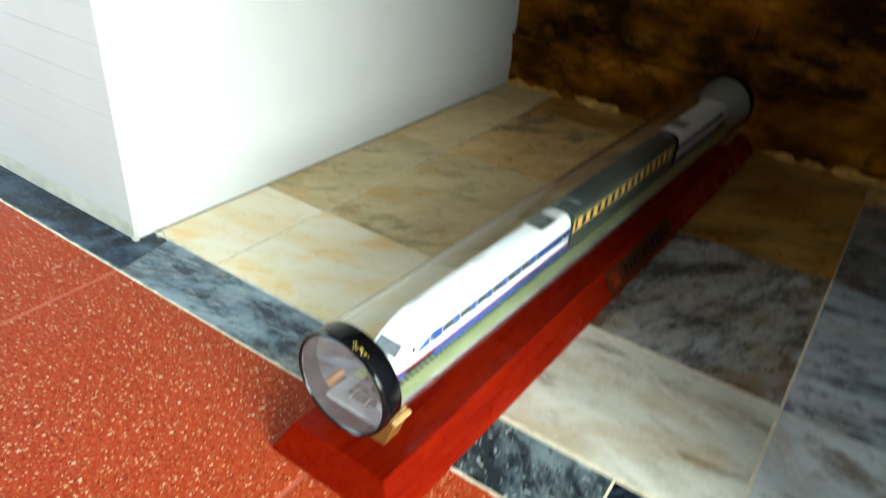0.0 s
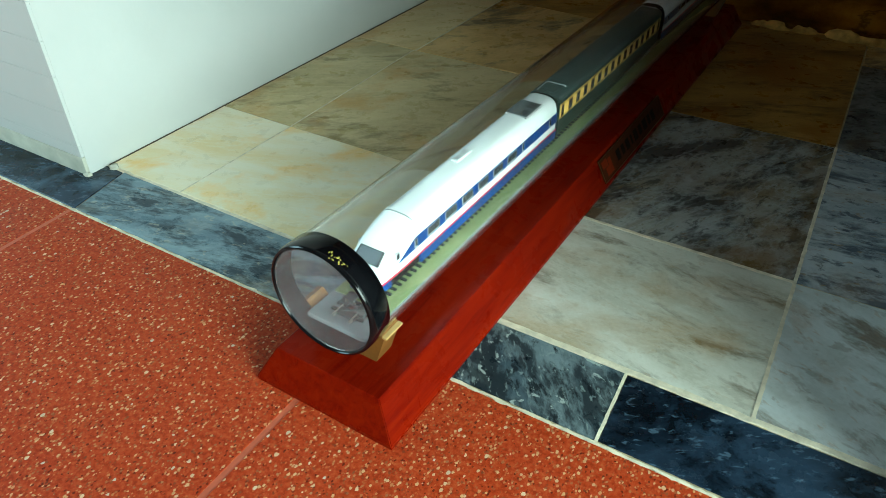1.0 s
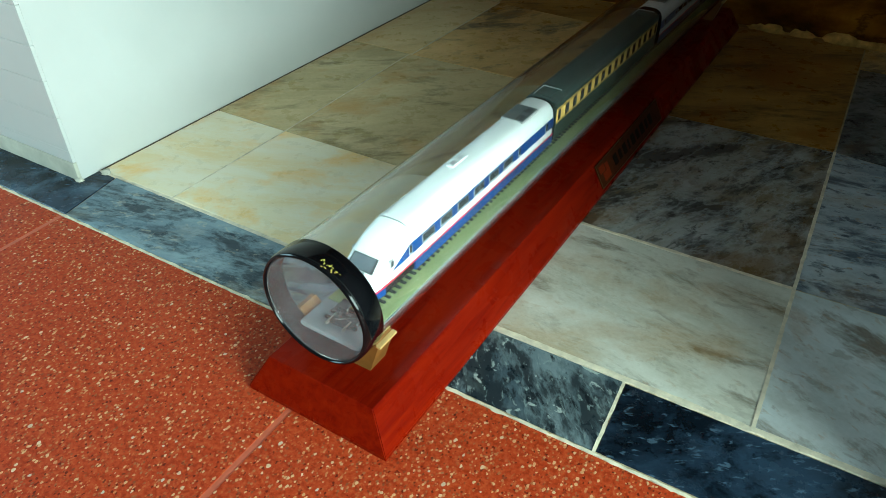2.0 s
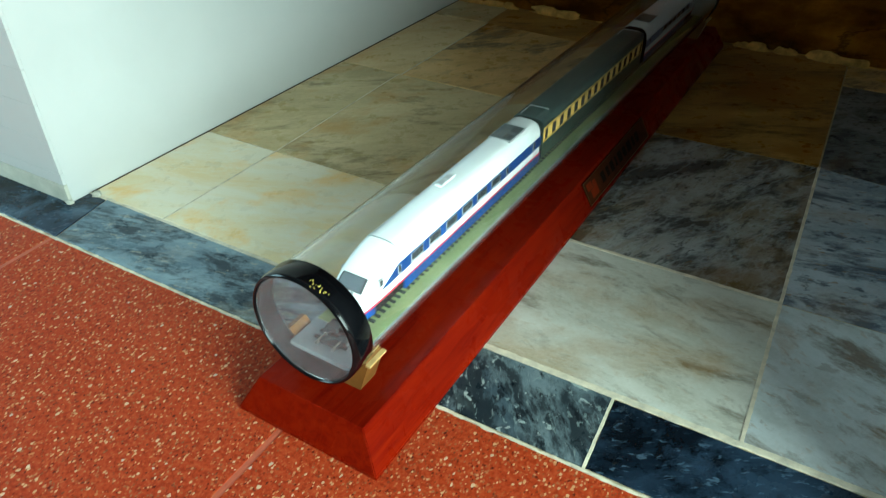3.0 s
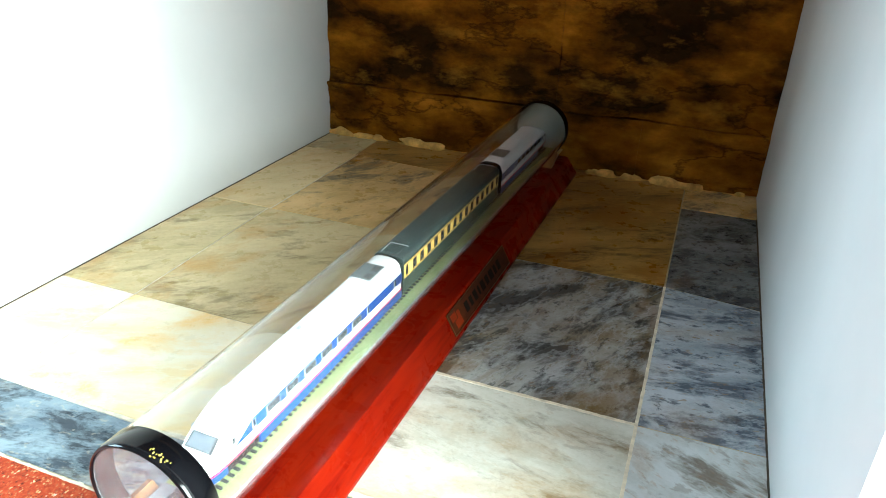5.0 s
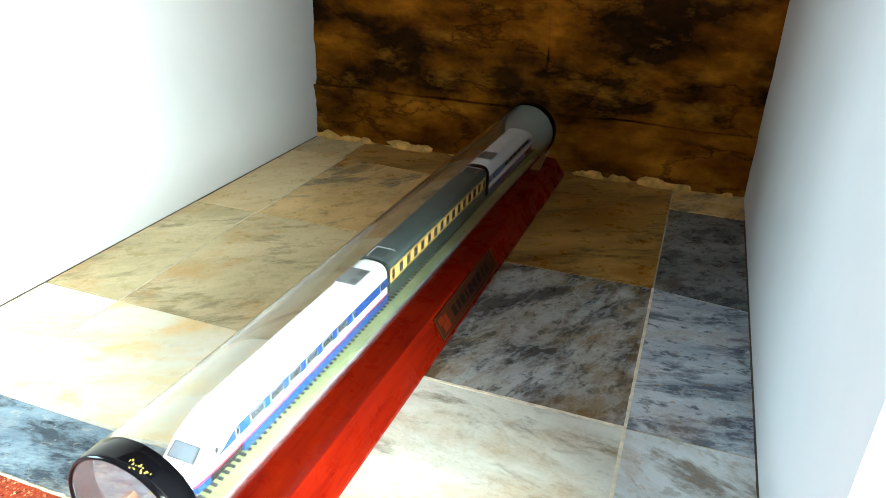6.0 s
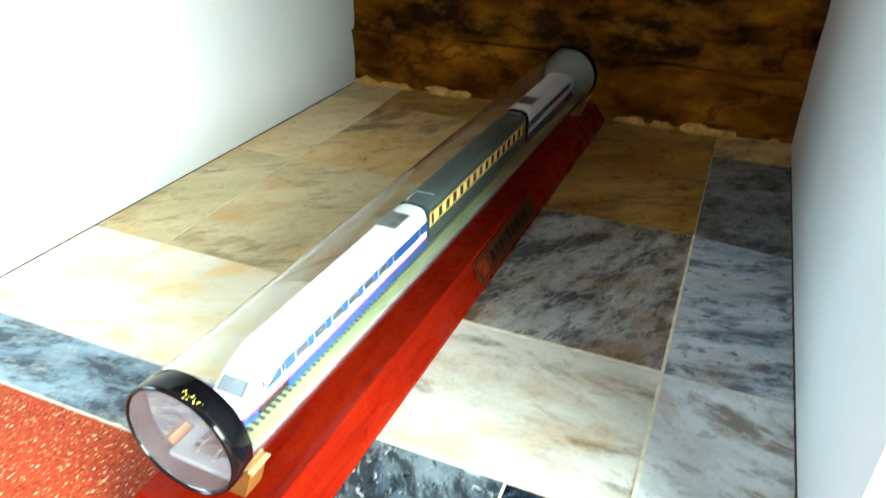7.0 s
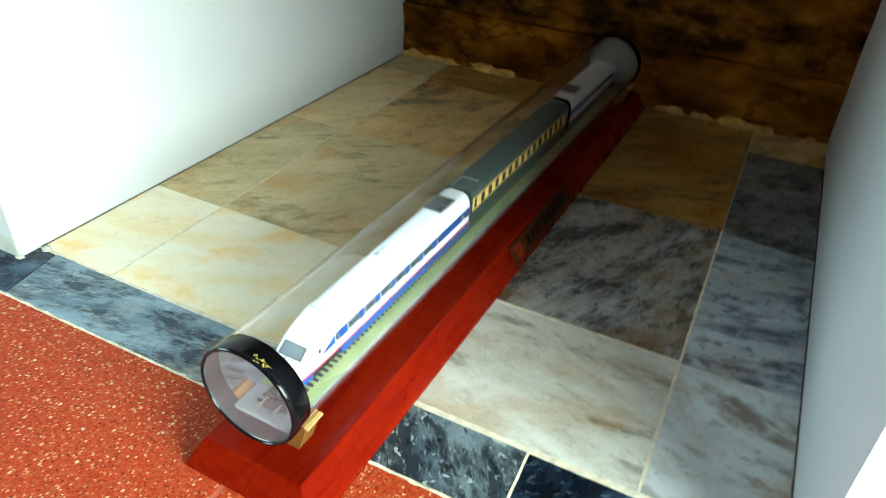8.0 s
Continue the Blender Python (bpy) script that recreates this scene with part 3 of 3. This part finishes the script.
for p, q in zip(vs, vs[1:]):
    for i in range(4):
        bm.faces.new((p[i], p[(i + 1) % 4], q[(i + 1) % 4], q[i]))
bm.faces.new(vs[-1])
bm.faces.new(vs[0][::-1])
bmesh.ops.bevel(bm, geom=[e for e in bm.edges if abs(e.verts[0].co.z - e.verts[1].co.z) > 0.01], offset=0.0008, segments=2, affect="EDGES")
part("body", bm, WOOD, plinth)


def cradle(y0, y1):
    """A wooden saddle, hollowed for the tube."""
    n, r = 16, 0.0484
    prof = [(-0.030, HP - 0.0005), (0.030, HP - 0.0005), (0.0400, 0.0670)]
    for i in range(n + 1):
        a = radians(-40 - 100 * i / n)
        prof.append((r * math.cos(a), AXIS + r * math.sin(a)))
    prof.append((-0.0400, 0.0670))
    return loft([[(x, y, z) for x, z in prof] for y in (y0, y1)])


for y0, dx in ((0.042, -0.003), (0.955, 0.010)):
    bm = cradle(y0, y0 + 0.020)
    bmesh.ops.translate(bm, verts=bm.verts, vec=(dx, 0, 0))
    cr = part("cradle", bm, CRADLE, plinth, "amber varnished wooden saddle", smooth=40)
    for s in (-1, 1):
        # west pad takes the darker cradle colour to stand for its shade
        part("pad", box(dx + s * 0.0405 - 0.0022, dx + s * 0.0405 + 0.0022, y0 - 0.001, y0 + 0.021, 0.0668, 0.0690, 0.0004), PALEWOOD if s > 0 else CRADLE, cr, "wooden edge strip")

# brass plate on the sloping side
slope = Vector((WT - WB, 0, HP - 0.004)).normalized()
away = Vector((slope.z, 0, -slope.x))
SP = Matrix(((0, slope.x, away.x, (WT + WB) / 2), (1, 0, 0, 0), (0, slope.z, away.z, (HP + 0.004) / 2), (0, 0, 0, 1)))   # plate axes: along, up the slope, outwards
plate = part("nameplate", box(0, 0.205, -0.0145, 0.0145, 0.0003, 0.0014, 0.0003), BRASS, plinth, "aged brass nameplate with worn lettering")
plate.matrix_local = SP.copy()
plate.location.y = 0.428
bm = bmesh.new()
for a, b, c, d in ((0.006, 0.020, 0.001, 0.010), (0.012, 0.030, -0.010, 0.000), (0.022, 0.030, 0.000, 0.008)):
    add_box(bm, a, b, c, d, 0.0014, 0.0018, 0.0002)
part("emblem", bm, ORANGE, plate, "orange-red enamel emblem")
x = 0.046
for w, h in ((0.010, 0.013), (0.008, 0.012), (0.010, 0.013), (0.005, 0.012), (0.011, 0.013), (0.009, 0.012), (0.012, 0.013), (0.007, 0.012), (0.010, 0.013)):
    part("lettering_bar", box(x, x + w, -h / 2, h / 2, 0.0014, 0.0017), INK, plate)
    x += w + 0.006
bm = bmesh.new()
for c, d in ((-0.0145, -0.0135), (0.0135, 0.0145)):
    add_box(bm, 0.0, 0.205, c, d, 0.0014, 0.0021)
for a, b in ((0.0, 0.001), (0.204, 0.205)):
    add_box(bm, a, b, -0.0135, 0.0135, 0.0014, 0.0021)
part("plate_rim", bm, RIM, plate, "raised golden rim")

# acrylic tube and its ends
tube = thing("display_tube", "clear acrylic tube with black end ring lying on wooden saddles", "display case")
RO, RI, YA, YB = 0.0480, 0.0457, 0.022, 0.978
ob = part("tube", turned([(RO, YA), (RO, YB), (RI, YB), (RI, YA)], AXIS, 128, True), TUBE, tube, "clear acrylic tube with a faint painted-in reflection haze", smooth=40)
ob.visible_shadow = False
RING = [(0.0483, 0.041), (0.0492, 0.0402), (0.0494, 0.024), (0.0489, 0.0212), (0.0480, 0.0198), (0.0468, 0.0194), (0.0459, 0.0202), (0.0457, 0.0222), (0.0481, 0.0232)]
cap = part("end_ring", turned(RING, AXIS, 128, True), BLACK, tube, "glossy black plastic end ring", smooth=50)
ob = part("end_disc", turned([(0.0456, 0.0212), (0.0456, 0.0226)], AXIS, 96), DISC, tube, "clear acrylic end disc", smooth=40)
ob.visible_shadow = False
rear = part("end_ring", turned([(r, 1.0 - y) for r, y in RING], AXIS, 96, True), BLACK, tube, "black plastic end ring", smooth=50)
part("end_plate", turned([(0.0456, 0.976), (0.0456, 0.9795)], AXIS, 96), ENDGREY, tube, "grey closed end plate", smooth=40)
# flaking gold marks on top of the front ring
rnd = random.Random(8)
bm = bmesh.new()
for i in range(18):
    a = radians(78 - 1.1 * i + rnd.uniform(-1, 1))
    y = 0.0245 + 0.0022 * math.sin(i * 0.9) + rnd.uniform(-0.0012, 0.0012)
    w, d = rnd.uniform(0.0004, 0.0009), rnd.uniform(0.0008, 0.0024)
    p = Vector((0.0493 * math.cos(a), y, AXIS + 0.0493 * math.sin(a)))
    m = Matrix.Translation(p) @ Euler((0, math.pi / 2 - a, rnd.choice((0.1, 0.3, 1.3)))).to_matrix().to_4x4()
    bmesh.ops.create_cube(bm, size=1.0, matrix=m @ Matrix.Diagonal((w, d, 0.0006, 1)))
part("gold_mark", bm, GOLD, cap, "flaked gold marking")

# ---------- track inside the tube ----------
track = thing("track_bed", "grassy green model track board with black sleepers inside the tube", "model track")
BZ = 0.0680
part("board", box(-0.0300, 0.0300, 0.034, 0.972, BZ - 0.005, BZ - 0.0002, 0.0006), BOARD, track, "pale grey board")
# filler below the board, added to throw shade on the plinth's top
n = 24
lo_r, lo_z = 0.0448, BZ - 0.0054
a0 = math.acos((AXIS - lo_z) / lo_r)
prof = [(lo_r * math.sin(-a0 + 2 * a0 * i / n), AXIS - lo_r * math.cos(-a0 + 2 * a0 * i / n)) for i in range(n + 1)]
part("packing", loft([[(x, y, z) for x, z in prof] for y in (0.052, 0.970)]), BOARD, track, "pale grey block added under the board to shade the plinth", smooth=40)
part("grass_mat", box(-0.0280, 0.0280, 0.066, 0.970, BZ - 0.0004, BZ + 0.0006), GRASS, track, "olive green grass mat")
for s in (-1, 1):
    bm = bmesh.new()
    add_box(bm, s * 0.0083 - 0.0004, s * 0.0083 + 0.0004, 0.040, 0.968, BZ + 0.0020, BZ + 0.0042)
    add_box(bm, s * 0.0083 - 0.0011, s * 0.0083 + 0.0011, 0.040, 0.968, BZ + 0.0018, BZ + 0.0023)
    part("rail", bm, RAIL, track, "dull nickel rail")
tie_mesh = mesh_of("sleeper", box(-0.0158, 0.0158, -0.0014, 0.0014, BZ + 0.0004, BZ + 0.0020, 0.0003), TIE)
y = 0.048
while y < 0.965:
    ob = new("sleeper", tie_mesh)
    ob.parent, ob.location = track, (0, y, 0)
    y += 0.0072
bm = bmesh.new()
add_box(bm, -0.010, 0.010, 0.044, 0.052, BZ + 0.0003, BZ + 0.0030, 0.0006)
add_box(bm, -0.013, -0.005, 0.053, 0.066, BZ + 0.0003, BZ + 0.0050, 0.0010)
add_box(bm, 0.004, 0.014, 0.050, 0.064, BZ + 0.0003, BZ + 0.0045, 0.0010)
cyl(bm, (-0.004, 0.047, BZ + 0.004), (0.016, 0.060, BZ + 0.004), 0.0009)
part("track_joiner", bm, DGREY, track, "dark plastic track joiner")


# ---------- the train ----------
ZB = 0.0745   # underside of the bodies


def section(w, top, zb, n=14, shoulder=0.62, flat=0.10):
    """A body's cross-section: upright sides, rounded roof shoulders, a lightly domed top."""
    zs = zb + (top - zb) * shoulder
    pts = [(-w * 0.94, zb), (w * 0.94, zb), (w, zb + 0.002), (w, zs)]
    for i in range(1, n):
        a = math.pi / 2 * i / n
        pts.append((w * math.cos(a) ** 0.62, zs + (top - zs) * math.sin(a) ** 0.80))
    pts.append((0, top))
    left = [(-x, z) for x, z in pts[2:-1]][::-1]
    return pts + left


def wheelset(parent, y, zr):
    bm = bmesh.new()
    for s in (-1, 1):
        cyl(bm, (s * 0.0072, y, zr), (s * 0.0096, y, zr), 0.0052, 20)
        cyl(bm, (s * 0.0066, y, zr), (s * 0.0072, y, zr), 0.0058, 20)
    cyl(bm, (-0.0072, y, zr), (0.0072, y, zr), 0.0010, 8)
    return part("wheelset", bm, DGREY, parent, "dark wheelset")


def bogie(parent, y):
    bm = box(-0.0125, -0.0105, y - 0.016, y + 0.016, ZB - 0.0035, ZB + 0.002, 0.0006)
    add_box(bm, 0.0105, 0.0125, y - 0.016, y + 0.016, ZB - 0.0035, ZB + 0.002, 0.0006)
    add_box(bm, -0.0105, 0.0105, y - 0.003, y + 0.003, ZB - 0.001, ZB + 0.002)
    for s in (-1, 1):
        for d in (-0.0105, 0.0105):
            cyl(bm, (s * 0.0122, y + d, ZB - 0.0012), (s * 0.0142, y + d, ZB - 0.0012), 0.0018, 10)
    b = part("bogie", bm, DGREY, parent, "dark plastic bogie")
    for d in (-0.0105, 0.0105):
        wheelset(b, y + d, BZ + 0.0094)


def power_car(name, label, length, flip=False):
    """White streamlined power car: nose at local y 0, tail at y = length."""
    W, TOP = 0.0188, 0.1225
    car = thing(name, label, "model train", "train in the tube")
    stations = [(0.0000, 0.0132, 0.0895, 0.0835), (0.0011, 0.0150, 0.0927, 0.0835), (0.0033, 0.0164, 0.0957, 0.0835), (0.0065, 0.0172, 0.0988, 0.0835), (0.0110, 0.0177, 0.1020, 0.0835), (0.0173, 0.0181, 0.1064, 0.0835),
                (0.0238, 0.0184, 0.1107, 0.0835), (0.0292, 0.0186, 0.1138, 0.0835), (0.0357, 0.0187, 0.1166, 0.0835), (0.0432, W, 0.1190, 0.0835), (0.0515, W, 0.1211, 0.0835), (0.0595, W, TOP, 0.0835), (0.0600, W, TOP, ZB)]
    stations += [(0.0600 + (length - 0.064) * k / 6, W, TOP, ZB) for k in range(1, 7)]
    stations += [(length - 0.002, W - 0.0003, TOP - 0.0006, ZB), (length, W - 0.0012, TOP - 0.0020, ZB)]
    part("body", loft([[(x, y, z) for x, z in section(w, t, b)] for y, w, t, b in stations]), WHITE, car, smooth=38)
    # windscreen, lying on the nose's slope
    ws = []
    for y, zt in ((0.0090, 0.1006), (0.0195, 0.1078)):
        for hw in (0.0120, -0.0120):
            ws.append((hw * (1.0 if y < 0.01 else 0.94), y, zt))
    def sloped(lift, grow):
        bm = bmesh.new()
        n = Vector((0, -0.0080, 0.011)).normalized()
        (a, b, c, d) = [Vector(p) for p in ws]
        mid = (a + b + c + d) / 4
        ring = [mid + (p - mid) * grow for p in (a, b, d, c)]
        lo = [bm.verts.new(p - n * 0.0020) for p in ring]
        hi = [bm.verts.new(p + n * lift) for p in ring]
        for i in range(4):
            bm.faces.new((lo[i], lo[(i + 1) % 4], hi[(i + 1) % 4], hi[i]))
        bm.faces.new(hi)
        bm.faces.new(lo[::-1])
        return bm
    part("windscreen_frame", sloped(0.0005, 1.04), DGREY, car, "dark windscreen surround")
    part("windscreen", sloped(0.0008, 0.88), SHIELD, car, "smoked grey windscreen")
    for x in (-0.0035, 0.0045):
        part("wiper", box(x - 0.0014, x + 0.0014, 0.0068, 0.0086, 0.0985, 0.1003, 0.0002), GREY, car, "small grey wiper")
    for s in (-1, 1):
        part("headlight", box(s * 0.0085 - 0.0016, s * 0.0085 + 0.0016, 0.0012, 0.0060, 0.0890, 0.0945, 0.0008), GREY, car, "small grey headlight")

    def side_strip(y0, y1, z0, z1, lift, nose=0.0):
        """A flat band on one flank; nose > 0 draws its front out to a point."""
        outs = []
        for s in (-1, 1):
            bm = bmesh.new()
            prof = [(y0, z0), (y1, z0), (y1, z1), (y0 + nose, z1)]
            a = [bm.verts.new((s * (W - 0.0004), y, z)) for y, z in prof]
            b = [bm.verts.new((s * (W + lift), y, z)) for y, z in prof]
            for i in range(4):
                bm.faces.new((a[i], a[(i + 1) % 4], b[(i + 1) % 4], b[i]))
            bm.faces.new(b)
            bm.faces.new(a[::-1])
            outs.append(bm)
        return outs

    for bm in side_strip(0.0275, length - 0.0008, 0.0945, 0.1058, 0.00025, 0.024):
        band = part("window_band", bm, BLUE, car, "blue window band")
    for bm in side_strip(0.034, length - 0.0008, 0.0846, 0.0864, 0.00030):
        part("waist_stripe", bm, RED, car, "thin crimson stripe")
    for s in (-1, 1):
        pts = ((0.0015, 0.0152), (0.0033, 0.0164), (0.0065, 0.0172), (0.011, 0.0177), (0.0173, 0.0181), (0.0238, 0.0184), (0.034, 0.0188))
        part("nose_stripe", loft([[(s * (w - 0.001), y, 0.0846), (s * (w + 0.0004), y, 0.0846), (s * (w + 0.0004), y, 0.0864), (s * (w - 0.001), y, 0.0864)] for y, w in pts]), RED, car, "thin crimson stripe")
    for bm in side_strip(0.0598, length - 0.0008, ZB + 0.0002, 0.0842, 0.00026, 0.0):
        part("skirt", bm, BLUE, car, "blue lower skirt")
    part("plough", loft([[(-w, y, ZB + 0.001), (w, y, ZB + 0.001), (w, y, 0.0838), (-w, y, 0.0838)] for y, w in ((0.0015, 0.0112), (0.006, 0.0152), (0.019, 0.0174))]), BLUE, car, "blue plough under the nose")
    k = (length - 0.015) / 0.301
    panes = [(0.0520, 0.0045)] + [(0.0780 + 0.0275 * i, 0.0185) for i in range(6)] + [(0.2385, 0.0045), (0.298, 0.0050)]
    for i, (y, w) in enumerate(panes):
        y *= k
        for s in (-1, 1):
            x = s * (W + 0.0003)
            f = part("window", box(min(x, x + s * 0.0003), max(x, x + s * 0.0003), y - w / 2, y + w / 2, 0.0958, 0.1046, 0.0001), SILVER, car, "silver framed window")
            x2 = s * (W + 0.0006)
            part("pane", box(min(x2, x2 + s * 0.0002), max(x2, x2 + s * 0.0002), y - w / 2 + 0.0010, y + w / 2 - 0.0007, 0.0974, 0.1044), GLASS, f, "dark glazing")
    for s in (-1, 1):
        x = s * 0.0178
        f = part("cab_window", box(x - 0.0014, x + 0.0014, 0.0243, 0.0298, 0.0983, 0.1064, 0.0003), SILVER, car, "cab side window")
        part("pane", box(x - 0.0017, x + 0.0017, 0.0255, 0.0287, 0.0997, 0.1050, 0.0002), GLASS, f)
    part("skirt_end", box(-W - 0.0002, W + 0.0002, 0.0586, 0.0603, ZB - 0.0002, 0.0840, 0.0003), BLUE, car, "blue skirt end")
    # black block fills the gap behind the nose in place of its shadow
    part("underframe", box(-0.0170, 0.0170, 0.0185, 0.0590, ZB + 0.0008, 0.0836, 0.0004), INK, car, "black block standing for the shadow over the bogie")
    # roof panels
    vent = part("roof_vent", box(-0.0128, 0.0118, length - 0.060, length - 0.024, TOP - 0.0030, TOP + 0.0002, 0.0006), SILVER, car, "grey roof vent panel")
    part("grille", box(-0.0118, 0.0108, length - 0.0585, length - 0.0255, TOP - 0.001, TOP + 0.0005, 0.0003), SLATE, vent, "dark grey grille")
    for c in (length - 0.051, length - 0.034):
        part("grille_slot", box(0.0015, 0.0090, c - 0.005, c + 0.005, TOP, TOP + 0.0008), DGREY, vent)
    hatch = part("roof_hatch", box(-0.0075, 0.0, 0.147 * k, 0.172 * k, TOP - 0.001, TOP + 0.0010, 0.0004), WHITE, car, "small white roof hatch")
    for c in (0.1535, 0.165):
        part("hatch_slot", box(-0.0062, -0.0014, (c - 0.004) * k, (c + 0.004) * k, TOP + 0.0005, TOP + 0.0013), SILVER, hatch)
    ring = [(x * 1.008, z + 0.00010) for x, z in section(W, TOP, ZB)[3:-2]]
    bm = loft([[(x, y, z) for x, z in ring] + [(x * 0.97, y, z - 0.0008) for x, z in ring[::-1]] for y in (0.0545, 0.0550)])
    part("seam", bm, GREY, car, "thin body seam")
    bogie(car, 0.050 * k)
    bogie(car, length - 0.050 * k)
    tip = [section(W * k, TOP - 0.0006 - 0.0010 * (1 - k), ZB + 0.0004) for k in (0.992, 0.95)]
    part("end_frame", loft([[(x, y, z) for x, z in ring_] for ring_, y in ((tip[0], length - 0.0013), (tip[0], length + 0.0002), (tip[1], length + 0.0010))]), INK, car, "black end frame", smooth=38)
    bm = box(-0.0030, 0.0030, length, length + 0.003, ZB + 0.002, ZB + 0.006, 0.0006)
    part("coupler", bm, DGREY, car, "black coupler")
    bm = box(-0.0025, 0.0025, -0.012, 0.004, ZB + 0.0005, ZB + 0.0025, 0.0006)
    add_box(bm, -0.0045, 0.0045, -0.014, -0.011, ZB - 0.001, ZB + 0.004, 0.0006)
    part("front_coupler", bm, DGREY, car, "dark hooked coupler")
    return car


loco = power_car("model_locomotive", "white model locomotive with blue window band and crimson stripe on track", 0.316)
loco.matrix_world = LAY @ pose(-0.0026, 0.0680, 0)
tail = power_car("model_power_car", "white model power car with blue band behind the coach", 0.250)
tail.matrix_world = LAY @ pose(-0.0026, 0.964, 0, 0, 0, 180)

coach = thing("model_coach", "dark green model coach with cream window panel and grey roof", "model train", "train in the tube")
CW, CT, CL = 0.0178, 0.1215, 0.312
st = [(0.0, CW - 0.0014, CT - 0.0012, ZB), (0.0012, CW, CT, ZB)] + [(0.0012 + (CL - 0.0024) * k / 6, CW, CT, ZB) for k in range(1, 7)] + [(CL, CW - 0.0014, CT - 0.0012, ZB)]
part("body", loft([[(x, y, z) for x, z in section(CW, CT - 0.0008, b, shoulder=0.86)] for y, w, t, b in st]), GREEN, coach, smooth=38)
roof = section(CW + 0.0004, CT, ZB, shoulder=0.86)
top_pts = [(x, z) for x, z in roof[3:-1]]
part("roof", loft([[(x, y, z) for x, z in top_pts] + [(x * 0.9, y, z - 0.0012) for x, z in top_pts[::-1]] for y in (-0.0004, CL * 0.5, CL + 0.0004)]), ROOF, coach, "slate grey curved roof", smooth=38)
for s in (-1, 1):
    x = s * CW
    pan = part("side_panel", box(min(x, x + s * 0.0003), max(x, x + s * 0.0003), 0.002, CL - 0.002, 0.0940, 0.1112), YELLOW, coach, "cream yellow window panel")
    for z in (0.0954, 0.1100):
        part("lining", box(min(x, x + s * 0.0005), max(x, x + s * 0.0005), 0.004, CL - 0.004, z - 0.0003, z + 0.0003), BROWN, pan, "thin brown lining")
    for i in range(16):
        y = 0.0085 + 0.0197 * i
        w = 0.0060 if i in (0, 15) else 0.0092
        f = part("window", box(min(x, x + s * 0.0006), max(x, x + s * 0.0006), y - w / 2, y + w / 2, 0.0968, 0.1086, 0.0001), BROWN, coach, "brown framed window")
        x2 = x + s * 0.0005
        part("pane", box(min(x2, x2 + s * 0.0003), max(x2, x2 + s * 0.0003), y - w / 2 + 0.0012, y + w / 2 - 0.0012, 0.0978, 0.1076), GLASS, f)
for y in (0.014, CL - 0.014):
    v = part("roof_vent", box(-0.0085, 0.0085, y - 0.010, y + 0.010, CT - 0.003, CT + 0.0006, 0.0006), ROOF, coach, "raised roof panel")
    bm = bmesh.new()
    q = [(-0.0105, y - 0.011), (-0.0105, y + 0.012), (0.0105, y + 0.012)]
    for a, b in zip(q, q[1:]):
        cyl(bm, (*a, CT - 0.0002 + 0.001), (*b, CT + 0.0008), 0.0005, 8)
    cyl(bm, (-0.0105, y - 0.011, CT + 0.0008), (-0.0105, y - 0.011, CT - 0.004), 0.0005, 8)
    cyl(bm, (0.0105, y + 0.012, CT + 0.0008), (0.0115, y + 0.012, CT - 0.004), 0.0005, 8)
    part("handrail", bm, SILVER, v, "silver wire rail")
for y in (-0.0015, CL + 0.0015):
    part("gangway", box(-0.0075, 0.0075, y - 0.0020, y + 0.0020, ZB + 0.004, CT - 0.006, 0.0006), INK, coach, "black corridor connector")
bogie(coach, 0.050)
bogie(coach, CL - 0.050)
coach.matrix_world = LAY @ pose(-0.0018, 0.388, 0)
